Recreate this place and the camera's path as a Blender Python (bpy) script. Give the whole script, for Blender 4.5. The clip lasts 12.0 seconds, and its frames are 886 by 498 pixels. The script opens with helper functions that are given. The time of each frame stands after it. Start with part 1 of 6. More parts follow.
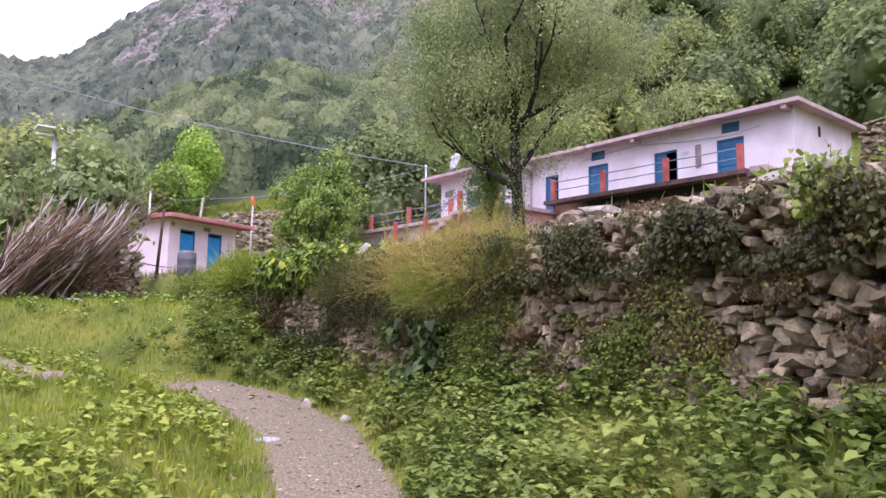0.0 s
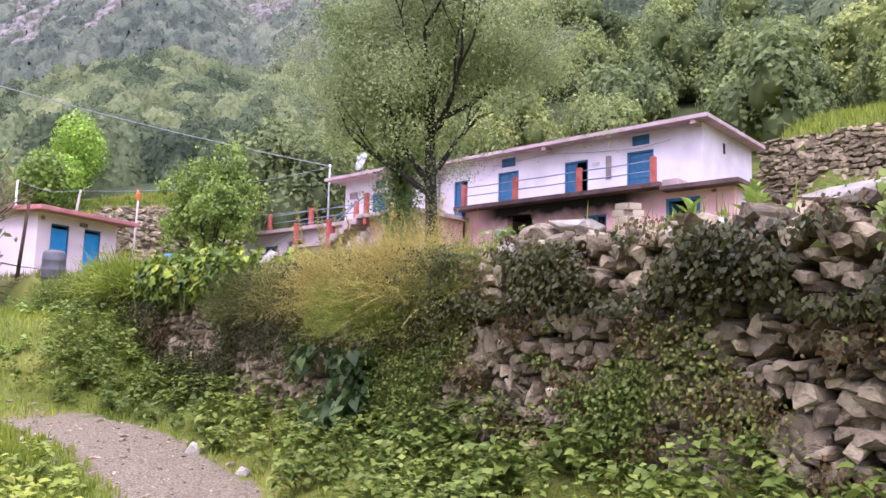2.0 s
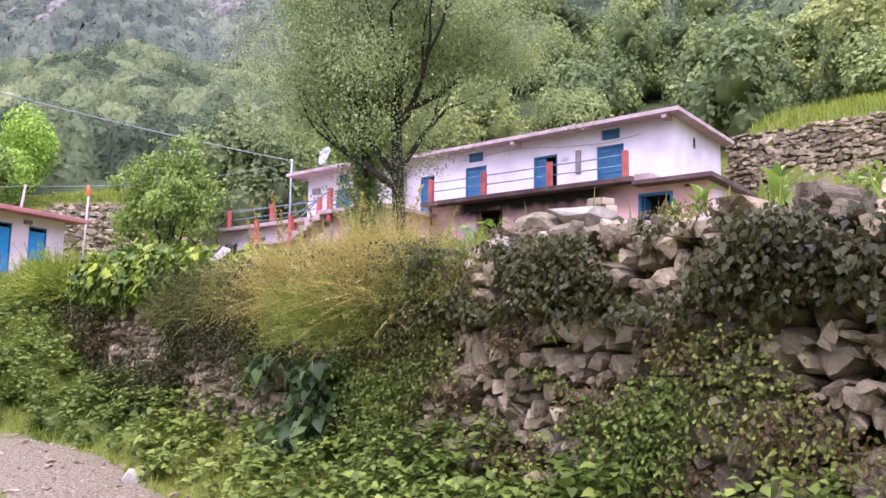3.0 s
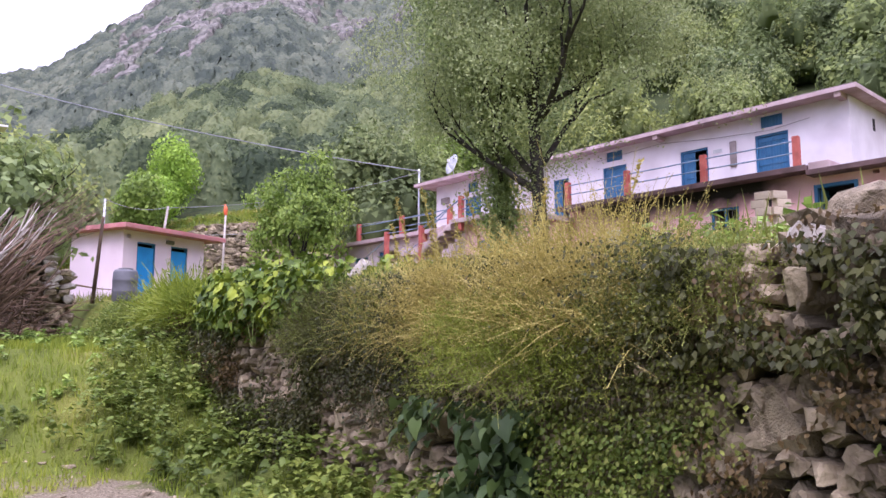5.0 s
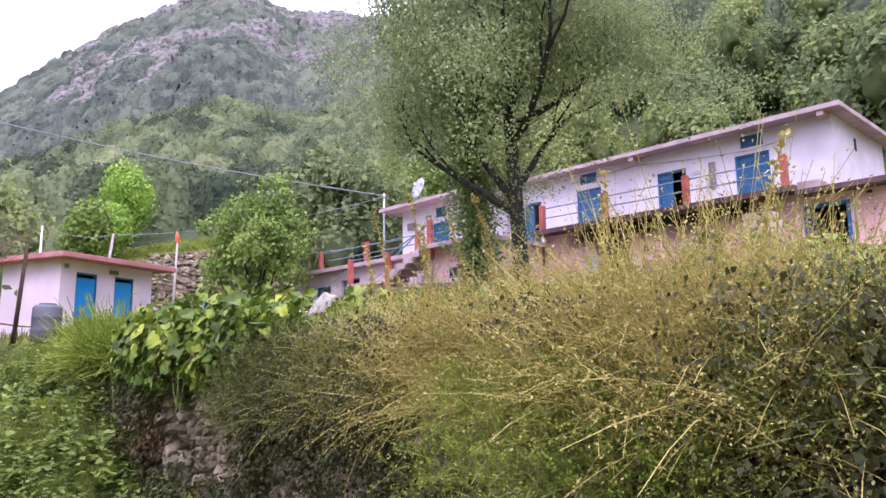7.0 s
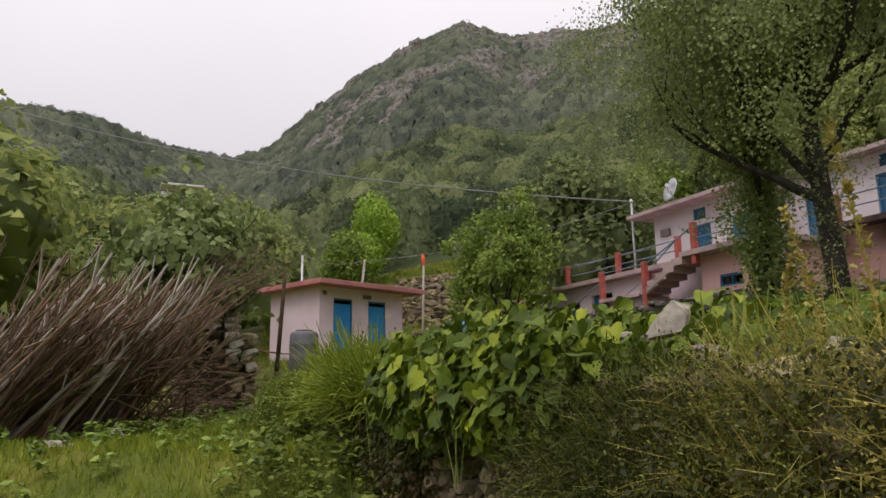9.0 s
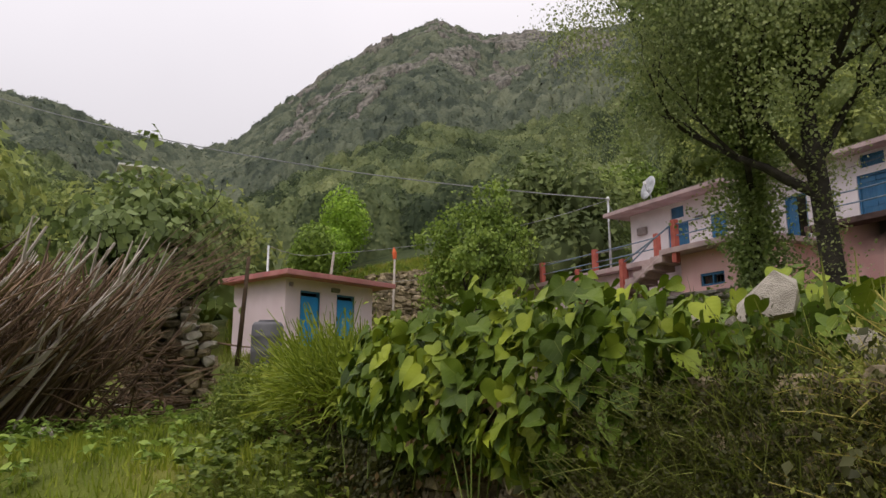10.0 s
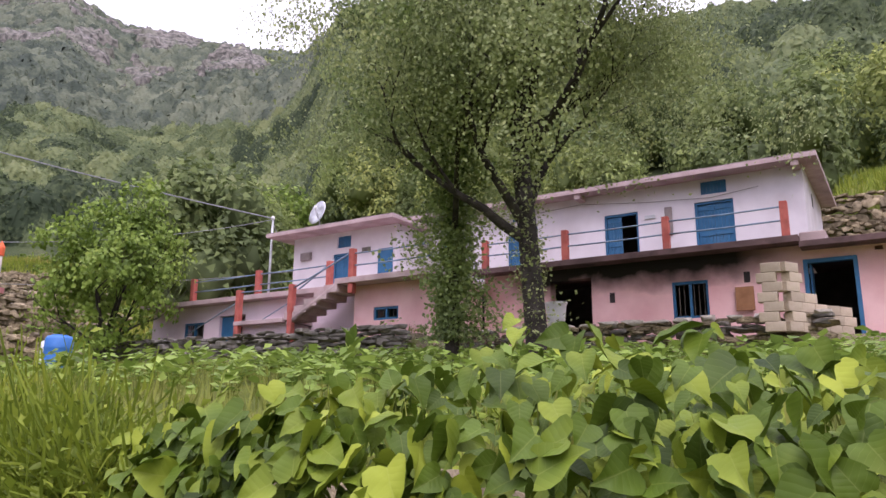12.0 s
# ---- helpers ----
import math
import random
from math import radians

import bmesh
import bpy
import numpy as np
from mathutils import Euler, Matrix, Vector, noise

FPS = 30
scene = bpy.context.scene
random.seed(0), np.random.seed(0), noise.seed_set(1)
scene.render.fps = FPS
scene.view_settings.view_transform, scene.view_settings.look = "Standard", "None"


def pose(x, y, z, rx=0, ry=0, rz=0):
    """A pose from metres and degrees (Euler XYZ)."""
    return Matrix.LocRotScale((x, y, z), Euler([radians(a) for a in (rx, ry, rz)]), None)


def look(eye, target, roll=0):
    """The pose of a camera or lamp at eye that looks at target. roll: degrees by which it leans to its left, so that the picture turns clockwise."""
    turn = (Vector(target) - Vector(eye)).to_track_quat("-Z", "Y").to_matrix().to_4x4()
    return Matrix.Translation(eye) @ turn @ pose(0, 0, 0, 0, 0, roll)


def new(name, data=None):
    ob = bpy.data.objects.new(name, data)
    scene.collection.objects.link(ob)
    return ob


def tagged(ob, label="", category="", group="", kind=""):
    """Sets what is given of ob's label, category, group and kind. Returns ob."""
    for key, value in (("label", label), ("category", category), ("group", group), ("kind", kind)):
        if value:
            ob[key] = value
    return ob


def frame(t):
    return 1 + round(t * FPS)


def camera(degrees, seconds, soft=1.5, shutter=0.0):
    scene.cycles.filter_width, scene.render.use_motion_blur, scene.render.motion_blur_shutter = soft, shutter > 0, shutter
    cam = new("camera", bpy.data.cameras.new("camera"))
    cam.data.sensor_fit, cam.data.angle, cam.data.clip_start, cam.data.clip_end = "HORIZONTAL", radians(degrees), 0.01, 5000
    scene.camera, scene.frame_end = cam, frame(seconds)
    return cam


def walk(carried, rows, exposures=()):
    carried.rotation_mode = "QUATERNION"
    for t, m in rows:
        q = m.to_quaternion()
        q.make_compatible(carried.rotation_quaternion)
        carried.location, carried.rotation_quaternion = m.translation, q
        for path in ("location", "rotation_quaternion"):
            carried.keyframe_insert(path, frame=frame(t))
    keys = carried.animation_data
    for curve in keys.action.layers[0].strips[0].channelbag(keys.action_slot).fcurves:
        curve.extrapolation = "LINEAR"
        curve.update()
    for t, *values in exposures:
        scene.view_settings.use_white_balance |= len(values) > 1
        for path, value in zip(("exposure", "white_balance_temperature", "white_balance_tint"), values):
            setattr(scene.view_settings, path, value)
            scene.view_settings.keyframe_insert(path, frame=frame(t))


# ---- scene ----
cam = camera(63.5, 12.0)
PATH = [
    (0, (1.42, -0.124, 1.4), (-0.12, 1.135, 1.607), 0.8),
    (0.5, (1.129, -0.057, 1.488), (-0.382, 1.237, 1.695), 1.2),
    (1, (0.922, 0.206, 1.495), (-0.551, 1.542, 1.704), 1.7),
    (1.5, (0.617, 0.379, 1.551), (-0.793, 1.78, 1.772), 1.9),
    (2, (0.241, 0.49, 1.642), (-1.103, 1.955, 1.863), 1.5),
    (2.5, (-0.045, 0.732, 1.638), (-1.324, 2.255, 1.85), 1.0),
    (2.7, (-0.172, 0.844, 1.663), (-1.435, 2.38, 1.88), 0.9),
    (4.3, (-1.267, 1.658, 1.766), (-2.689, 3.047, 1.987), 0.8),
    (4.5, (-1.361, 1.705, 1.749), (-2.823, 3.051, 1.977), 0.5),
    (5, (-1.77, 1.822, 1.845), (-3.281, 3.111, 2.085), 0.2),
    (5.5, (-2.0, 2.039, 1.845), (-3.476, 3.366, 2.086), 0.0),
    (6, (-2.341, 2.254, 1.929), (-3.755, 3.644, 2.191), -0.2),
    (6.5, (-2.726, 2.393, 2.044), (-4.102, 3.815, 2.33), -0.6),
    (7, (-3.036, 2.669, 2.043), (-4.469, 4.028, 2.358), -0.7),
    (7.5, (-3.313, 2.829, 2.078), (-4.844, 4.069, 2.423), -0.2),
    (7.7, (-3.539, 2.905, 2.058), (-5.114, 4.087, 2.41), -0.1),
    (9.3, (-5.055, 3.358, 2.216), (-6.85, 4.156, 2.59), -1.1),
    (9.5, (-5.199, 3.386, 2.175), (-6.988, 4.199, 2.547), -1.2),
    (10, (-5.713, 3.55, 2.2), (-7.461, 4.45, 2.568), -0.2),
    (10.5, (-6.325, 3.528, 2.244), (-7.945, 4.638, 2.624), 0.8),
    (11, (-6.818, 3.626, 2.293), (-8.267, 4.945, 2.692), 1.8),
    (11.5, (-7.392, 3.671, 2.404), (-8.629, 5.188, 2.815), 1.6),
    (12, (-7.942, 3.712, 2.491), (-9.002, 5.352, 2.926), 0.5),
]
EXPOSURES = [(0, 1.33, 5600, 42), (0.5, 1.25, 5600, 42), (1.0, 1.52, 5600, 42), (1.5, 1.52, 5550, 42), (2.5, 1.68, 5500, 43), (4.5, 1.73, 5400, 43), (5.0, 1.38, 5500, 43), (6.0, 1.48, 5400, 43), (7.0, 1.43, 5400, 43), (7.7, 0.7, 5600, 43), (9.3, 0.07, 6600, 19), (10.5, 0.22, 6300, 20), (11.2, 0.59, 5900, 28), (12, 0.94, 5900, 35)]
walk(cam, [(t, look(eye, target, roll)) for t, eye, target, roll in PATH], EXPOSURES)

# ---- world and light: overcast mountain morning ----
world = bpy.data.worlds.new("overcast")
scene.world = world
world.use_nodes = True
wn, wl = world.node_tree.nodes, world.node_tree.links
sky = wn.new("ShaderNodeTexSky")
sky.sky_type = "NISHITA"
sky.sun_disc = False
sky.sun_elevation, sky.sun_rotation = radians(50), radians(200)
cloud = wn.new("ShaderNodeTexNoise")
cloud.inputs["Scale"].default_value = 2.2
cloud.inputs["Detail"].default_value = 4
cloud_ramp = wn.new("ShaderNodeValToRGB")
cloud_ramp.color_ramp.elements[0].color = (6.05, 6.05, 6.0, 1)
cloud_ramp.color_ramp.elements[1].color = (7.25, 7.2, 7.05, 1)
wl.new(cloud.outputs["Fac"], cloud_ramp.inputs[0])
veil = wn.new("ShaderNodeMix")
veil.data_type = "RGBA"
veil.inputs[0].default_value = 0.9
wl.new(sky.outputs[0], veil.inputs[6])
wl.new(cloud_ramp.outputs[0], veil.inputs[7])
# an overcast sky is three times as bright overhead as at the horizon
at = wn.new("ShaderNodeTexCoord")
split = wn.new("ShaderNodeSeparateXYZ")
wl.new(at.outputs["Generated"], split.inputs[0])
rise = wn.new("ShaderNodeMapRange")
rise.inputs[3].default_value, rise.inputs[4].default_value = 0.52, 1.85
wl.new(split.outputs["Z"], rise.inputs[0])
dome = wn.new("ShaderNodeVectorMath")
dome.operation = "SCALE"
wl.new(veil.outputs[2], dome.inputs[0])
wl.new(rise.outputs[0], dome.inputs["Scale"])
wl.new(dome.outputs[0], wn["Background"].inputs["Color"])
wn["Background"].inputs["Strength"].default_value = 0.12

sun_data = bpy.data.lights.new("sun", "SUN")
sun_data.energy, sun_data.angle, sun_data.color = 1.1, radians(30), (1.0, 0.93, 0.82)
sun = new("sun", sun_data)
sun.matrix_world = look((14, -22, 60), (-12, 10, 0))


# ---- materials ----
def nodes_of(name):
    m = bpy.data.materials.new(name)
    m.use_nodes = True
    nt = m.node_tree
    return m, nt.nodes, nt.links, nt.nodes["Principled BSDF"]


def surface(name, a, b, rough=0.85, scale=6.0, fine=60.0, bump=0.3, grain=0.35, stain=None, stain_scale=0.7, stain_amount=0.5,
            metal=0.0, vary=0.0, spec=0.3):
    """Two colours mixed by coarse noise, a fine grain, an optional stain colour, bump, and variation from piece to piece."""
    m, n, l, bs = nodes_of(name)
    co = n.new("ShaderNodeTexCoord")
    big = n.new("ShaderNodeTexNoise")
    big.inputs["Scale"].default_value, big.inputs["Detail"].default_value = scale, 5
    small = n.new("ShaderNodeTexNoise")
    small.inputs["Scale"].default_value, small.inputs["Detail"].default_value = fine, 4
    for tex in (big, small):
        l.new(co.outputs["Object"], tex.inputs["Vector"])
    ramp = n.new("ShaderNodeValToRGB")
    ramp.color_ramp.elements[0].position, ramp.color_ramp.elements[1].position = 0.35, 0.65
    ramp.color_ramp.elements[0].color, ramp.color_ramp.elements[1].color = (*a, 1), (*b, 1)
    l.new(big.outputs["Fac"], ramp.inputs[0])
    out = ramp.outputs[0]
    if stain:
        st = n.new("ShaderNodeTexNoise")
        st.inputs["Scale"].default_value, st.inputs["Detail"].default_value = stain_scale, 6
        l.new(co.outputs["Object"], st.inputs["Vector"])
        sr = n.new("ShaderNodeValToRGB")
        sr.color_ramp.elements[0].position, sr.color_ramp.elements[1].position = 0.5, 0.72
        sr.color_ramp.elements[1].color = (stain_amount,) * 3 + (1,)
        l.new(st.outputs["Fac"], sr.inputs[0])
        mx = n.new("ShaderNodeMix")
        mx.data_type = "RGBA"
        l.new(sr.outputs[0], mx.inputs[0])
        l.new(out, mx.inputs[6])
        mx.inputs[7].default_value = (*stain, 1)
        out = mx.outputs[2]
    hsv = n.new("ShaderNodeHueSaturation")
    l.new(out, hsv.inputs["Color"])
    mul = n.new("ShaderNodeMath")
    mul.operation = "MULTIPLY_ADD"
    mul.inputs[1].default_value, mul.inputs[2].default_value = grain, 1 - grain / 2
    l.new(small.outputs["Fac"], mul.inputs[0])
    val = mul.outputs[0]
    if vary:
        info = n.new("ShaderNodeObjectInfo")
        isl = n.new("ShaderNodeNewGeometry")
        add = n.new("ShaderNodeMath")
        add.operation = "ADD"
        l.new(info.outputs["Random"], add.inputs[0])
        l.new(isl.outputs["Random Per Island"], add.inputs[1])
        fr = n.new("ShaderNodeMath")
        fr.operation = "FRACT"
        l.new(add.outputs[0], fr.inputs[0])
        ma = n.new("ShaderNodeMath")
        ma.operation = "MULTIPLY_ADD"
        ma.inputs[1].default_value, ma.inputs[2].default_value = vary, 1 - vary / 2
        l.new(fr.outputs[0], ma.inputs[0])
        mm = n.new("ShaderNodeMath")
        mm.operation = "MULTIPLY"
        l.new(val, mm.inputs[0])
        l.new(ma.outputs[0], mm.inputs[1])
        val = mm.outputs[0]
    l.new(val, hsv.inputs["Value"])
    l.new(hsv.outputs[0], bs.inputs["Base Color"])
    bs.inputs["Roughness"].default_value = rough
    bs.inputs["Metallic"].default_value = metal
    bs.inputs["Specular IOR Level"].default_value = spec
    if bump:
        bp = n.new("ShaderNodeBump")
        bp.inputs["Strength"].default_value, bp.inputs["Distance"].default_value = bump, 0.02
        mixh = n.new("ShaderNodeMath")
        mixh.operation = "ADD"
        l.new(big.outputs["Fac"], mixh.inputs[0])
        l.new(small.outputs["Fac"], mixh.inputs[1])
        l.new(mixh.outputs[0], bp.inputs["Height"])
        l.new(bp.outputs[0], bs.inputs["Normal"])
    return m


def leafy(name, dark, mid, light, rough=0.55, through_light=0.3, patch=0.25):
    """Foliage: each leaf takes its own tone, patches of the plant differ, and light shines through a little."""
    m, n, l, bs = nodes_of(name)
    geo = n.new("ShaderNodeNewGeometry")
    info = n.new("ShaderNodeObjectInfo")
    tex = n.new("ShaderNodeTexNoise")
    tex.inputs["Scale"].default_value, tex.inputs["Detail"].default_value = patch, 3
    l.new(geo.outputs["Position"], tex.inputs["Vector"])
    add = n.new("ShaderNodeMath")
    add.operation = "ADD"
    l.new(geo.outputs["Random Per Island"], add.inputs[0])
    l.new(info.outputs["Random"], add.inputs[1])
    fr = n.new("ShaderNodeMath")
    fr.operation = "FRACT"
    l.new(add.outputs[0], fr.inputs[0])
    half = n.new("ShaderNodeMath")
    half.operation = "MULTIPLY_ADD"
    half.inputs[1].default_value = 0.55
    l.new(fr.outputs[0], half.inputs[0])
    con = n.new("ShaderNodeMapRange")
    con.inputs[1].default_value, con.inputs[2].default_value = 0.3, 0.7
    con.inputs[3].default_value, con.inputs[4].default_value = 0.0, 0.45
    l.new(tex.outputs["Fac"], con.inputs[0])
    l.new(con.outputs[0], half.inputs[2])
    ramp = n.new("ShaderNodeValToRGB")
    e = ramp.color_ramp.elements
    e[0].color, e[1].color = (*dark, 1), (*light, 1)
    e.new(0.5).color = (*mid, 1)
    l.new(half.outputs[0], ramp.inputs[0])
    l.new(ramp.outputs[0], bs.inputs["Base Color"])
    bs.inputs["Roughness"].default_value = rough
    bs.inputs["Specular IOR Level"].default_value = 0.25
    tr = n.new("ShaderNodeBsdfTranslucent")
    l.new(ramp.outputs[0], tr.inputs["Color"])
    mix = n.new("ShaderNodeMixShader")
    mix.inputs[0].default_value = through_light
    l.new(bs.outputs[0], mix.inputs[1])
    l.new(tr.outputs[0], mix.inputs[2])
    l.new(mix.outputs[0], n["Material Output"].inputs["Surface"])
    return m


WHITE = surface("white_limewash", (0.6, 0.555, 0.58), (0.7, 0.655, 0.68), 0.9, 1.2, 40, 0.15, 0.12, (0.42, 0.36, 0.35), 0.5, 0.4)
PINK = surface("pink_limewash", (0.7, 0.4, 0.39), (0.79, 0.51, 0.49), 0.9, 1.2, 40, 0.2, 0.15, (0.45, 0.25, 0.23), 0.7, 0.4)
PALEPINK = surface("pale_pink_limewash", (0.66, 0.53, 0.58), (0.76, 0.63, 0.69), 0.9, 1.2, 40, 0.15, 0.12, (0.4, 0.33, 0.32), 0.6, 0.4)
ROOFPINK = surface("weathered_pink_roof_edge", (0.4, 0.29, 0.285), (0.5, 0.39, 0.385), 0.9, 3, 50, 0.3, 0.3, (0.12, 0.09, 0.08), 1.5, 0.5)
SHEDROOF = surface("faded_red_roof_paint", (0.42, 0.15, 0.15), (0.52, 0.23, 0.22), 0.9, 3, 50, 0.3, 0.3, (0.2, 0.12, 0.11), 1.5, 0.5)


def sooted_shaded(name, clean, soot_shade, z0, z1, x0, x1):
    """Limewash painted with hearth soot and slab shade, fading out in ragged tongues."""
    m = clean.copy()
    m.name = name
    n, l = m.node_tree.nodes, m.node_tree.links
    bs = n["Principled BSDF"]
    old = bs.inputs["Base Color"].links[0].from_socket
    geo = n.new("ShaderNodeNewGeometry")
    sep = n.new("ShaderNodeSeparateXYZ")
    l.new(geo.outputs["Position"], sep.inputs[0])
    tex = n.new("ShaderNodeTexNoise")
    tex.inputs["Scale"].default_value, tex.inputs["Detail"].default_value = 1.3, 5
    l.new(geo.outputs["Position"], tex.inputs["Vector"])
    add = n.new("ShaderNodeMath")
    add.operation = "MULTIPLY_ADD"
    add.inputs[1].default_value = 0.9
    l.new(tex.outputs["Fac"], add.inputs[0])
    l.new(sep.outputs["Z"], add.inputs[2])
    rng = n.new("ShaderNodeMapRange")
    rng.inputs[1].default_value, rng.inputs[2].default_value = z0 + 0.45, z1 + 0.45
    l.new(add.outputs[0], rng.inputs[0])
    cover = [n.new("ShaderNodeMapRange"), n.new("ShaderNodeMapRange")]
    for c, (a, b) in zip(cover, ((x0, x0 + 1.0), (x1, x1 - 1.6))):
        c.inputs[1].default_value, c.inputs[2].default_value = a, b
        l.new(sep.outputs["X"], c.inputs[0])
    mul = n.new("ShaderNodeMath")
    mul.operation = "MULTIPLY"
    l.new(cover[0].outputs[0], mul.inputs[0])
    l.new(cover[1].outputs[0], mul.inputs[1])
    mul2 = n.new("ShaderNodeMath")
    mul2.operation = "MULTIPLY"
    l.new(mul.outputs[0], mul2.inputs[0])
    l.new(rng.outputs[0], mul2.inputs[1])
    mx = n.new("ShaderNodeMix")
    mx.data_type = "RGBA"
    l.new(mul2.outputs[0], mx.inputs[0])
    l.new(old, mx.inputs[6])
    mx.inputs[7].default_value = (*soot_shade, 1)
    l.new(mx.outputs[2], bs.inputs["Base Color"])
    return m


# The terrace slab's shade is painted into this band along with the soot.
SOOTSHADEPINK = sooted_shaded("soot_and_shade_pink_limewash", PINK, (0.02, 0.016, 0.014), 5.42, 5.98, -17.6, -9.6)
CONCRETE = surface("old_concrete", (0.2, 0.17, 0.16), (0.33, 0.28, 0.27), 0.92, 2, 50, 0.4, 0.3, (0.07, 0.06, 0.055), 1.2, 0.7)
SLAB = surface("stained_slab_edge", (0.07, 0.045, 0.042), (0.16, 0.1, 0.095), 0.92, 2, 40, 0.4, 0.3, (0.025, 0.02, 0.018), 1.0, 0.8)
# Near-black colour for flat plates that stand for shade inside small openings.
OPENING_SHADE = surface("opening_shade", (0.02, 0.018, 0.017), (0.05, 0.04, 0.04), 0.95, 2, 30, 0.2, 0.3)
BLUE = surface("blue_door_paint", (0.026, 0.115, 0.23), (0.04, 0.155, 0.3), 0.5, 3, 60, 0.12, 0.2, (0.06, 0.09, 0.11), 3, 0.4, vary=0.15)
SKYBLUE = surface("bright_blue_sheet_paint", (0.015, 0.23, 0.56), (0.02, 0.3, 0.66), 0.45, 2, 50, 0.1, 0.12, (0.03, 0.13, 0.26), 2, 0.4)
RAILBLUE = surface("blue_grey_rail_paint", (0.12, 0.19, 0.27), (0.2, 0.28, 0.36), 0.5, 5, 60, 0.1, 0.2, (0.16, 0.09, 0.06), 6, 0.5)
POSTRED = surface("red_post_paint", (0.36, 0.085, 0.065), (0.46, 0.13, 0.1), 0.85, 4, 60, 0.3, 0.25, (0.16, 0.07, 0.055), 3, 0.5)
DARKROOM = surface("dark_room_plaster", (0.05, 0.045, 0.045), (0.09, 0.08, 0.08), 0.95, 2, 30, 0.2, 0.3)
STONE = surface("grey_wall_stone", (0.15, 0.118, 0.07), (0.4, 0.33, 0.21), 0.92, 6, 38, 1.0, 0.6, (0.075, 0.058, 0.034), 3.0, 0.8, vary=0.9)
CLIFF = surface("mountain_cliff", (0.05, 0.05, 0.042), (0.22, 0.205, 0.175), 0.95, 0.3, 1.6, 0.9, 0.5, (0.09, 0.1, 0.06), 0.06, 0.7)
PALESTONE = surface("pale_capstone", (0.34, 0.31, 0.255), (0.54, 0.495, 0.42), 0.9, 3, 40, 0.5, 0.3, (0.2, 0.175, 0.14), 2.5, 0.6)
SLATE = surface("dark_slaty_stone", (0.1, 0.095, 0.08), (0.22, 0.2, 0.17), 0.9, 4, 45, 0.6, 0.4, (0.06, 0.06, 0.045), 2.0, 0.6, vary=0.5)
BLOCK = surface("weathered_building_block", (0.4, 0.325, 0.235), (0.56, 0.475, 0.355), 0.92, 5, 60, 0.5, 0.35, (0.22, 0.17, 0.12), 2, 0.5, vary=0.35)
MORTAR = surface("earth_core", (0.06, 0.048, 0.036), (0.11, 0.088, 0.065), 0.95, 3, 30, 0.6, 0.5, vary=0.0)
BARK = surface("grey_bark", (0.02, 0.017, 0.013), (0.055, 0.047, 0.038), 0.92, 5, 40, 0.9, 0.5)
STICK = surface("dry_brown_sticks", (0.1, 0.062, 0.038), (0.21, 0.142, 0.094), 0.9, 4, 60, 0.5, 0.4, vary=1.0)
PALEWOOD = surface("bleached_stick", (0.36, 0.31, 0.27), (0.5, 0.45, 0.4), 0.88, 5, 60, 0.4, 0.3, vary=0.3)
STEEL = surface("galvanised_steel", (0.42, 0.43, 0.44), (0.55, 0.56, 0.57), 0.45, 6, 60, 0.1, 0.15, metal=0.6)
CABLE = surface("grey_cable", (0.2, 0.21, 0.22), (0.28, 0.29, 0.3), 0.6, 5, 50, 0)
BROWNBOARD = surface("brown_board", (0.24, 0.115, 0.05), (0.34, 0.17, 0.08), 0.7, 4, 40, 0.2, 0.3)
BUCKET = surface("grey_white_plastic", (0.5, 0.5, 0.5), (0.58, 0.58, 0.57), 0.5, 3, 40, 0.1, 0.1)
BARREL = surface("blue_plastic", (0.04, 0.16, 0.46), (0.06, 0.2, 0.54), 0.45, 3, 40, 0.1, 0.1)
GREYBARREL = surface("grey_plastic", (0.09, 0.09, 0.1), (0.14, 0.14, 0.15), 0.5, 3, 40, 0.1, 0.1)
WHITEPLASTIC = surface("white_plastic", (0.7, 0.7, 0.68), (0.78, 0.78, 0.77), 0.45, 3, 40, 0.1, 0.1)
REDCLOTH = surface("orange_red_cloth", (0.6, 0.1, 0.04), (0.7, 0.16, 0.06), 0.9, 5, 60, 0.2, 0.2)

GRASS = leafy("bright_grass", (0.09, 0.134, 0.013), (0.212, 0.274, 0.025), (0.36, 0.377, 0.048), patch=0.9)
WEED = leafy("broadleaf_weed", (0.041, 0.067, 0.011), (0.129, 0.183, 0.028), (0.291, 0.339, 0.06), patch=0.8)
BEAN = leafy("bean_leaf", (0.012, 0.03, 0.003), (0.085, 0.14, 0.009), (0.33, 0.39, 0.03), 0.6, 0.14, 3.4)
DARKLEAF = leafy("dark_broad_leaf", (0.02, 0.042, 0.012), (0.06, 0.1, 0.028), (0.13, 0.19, 0.05), 0.5, 0.25, 2.0)


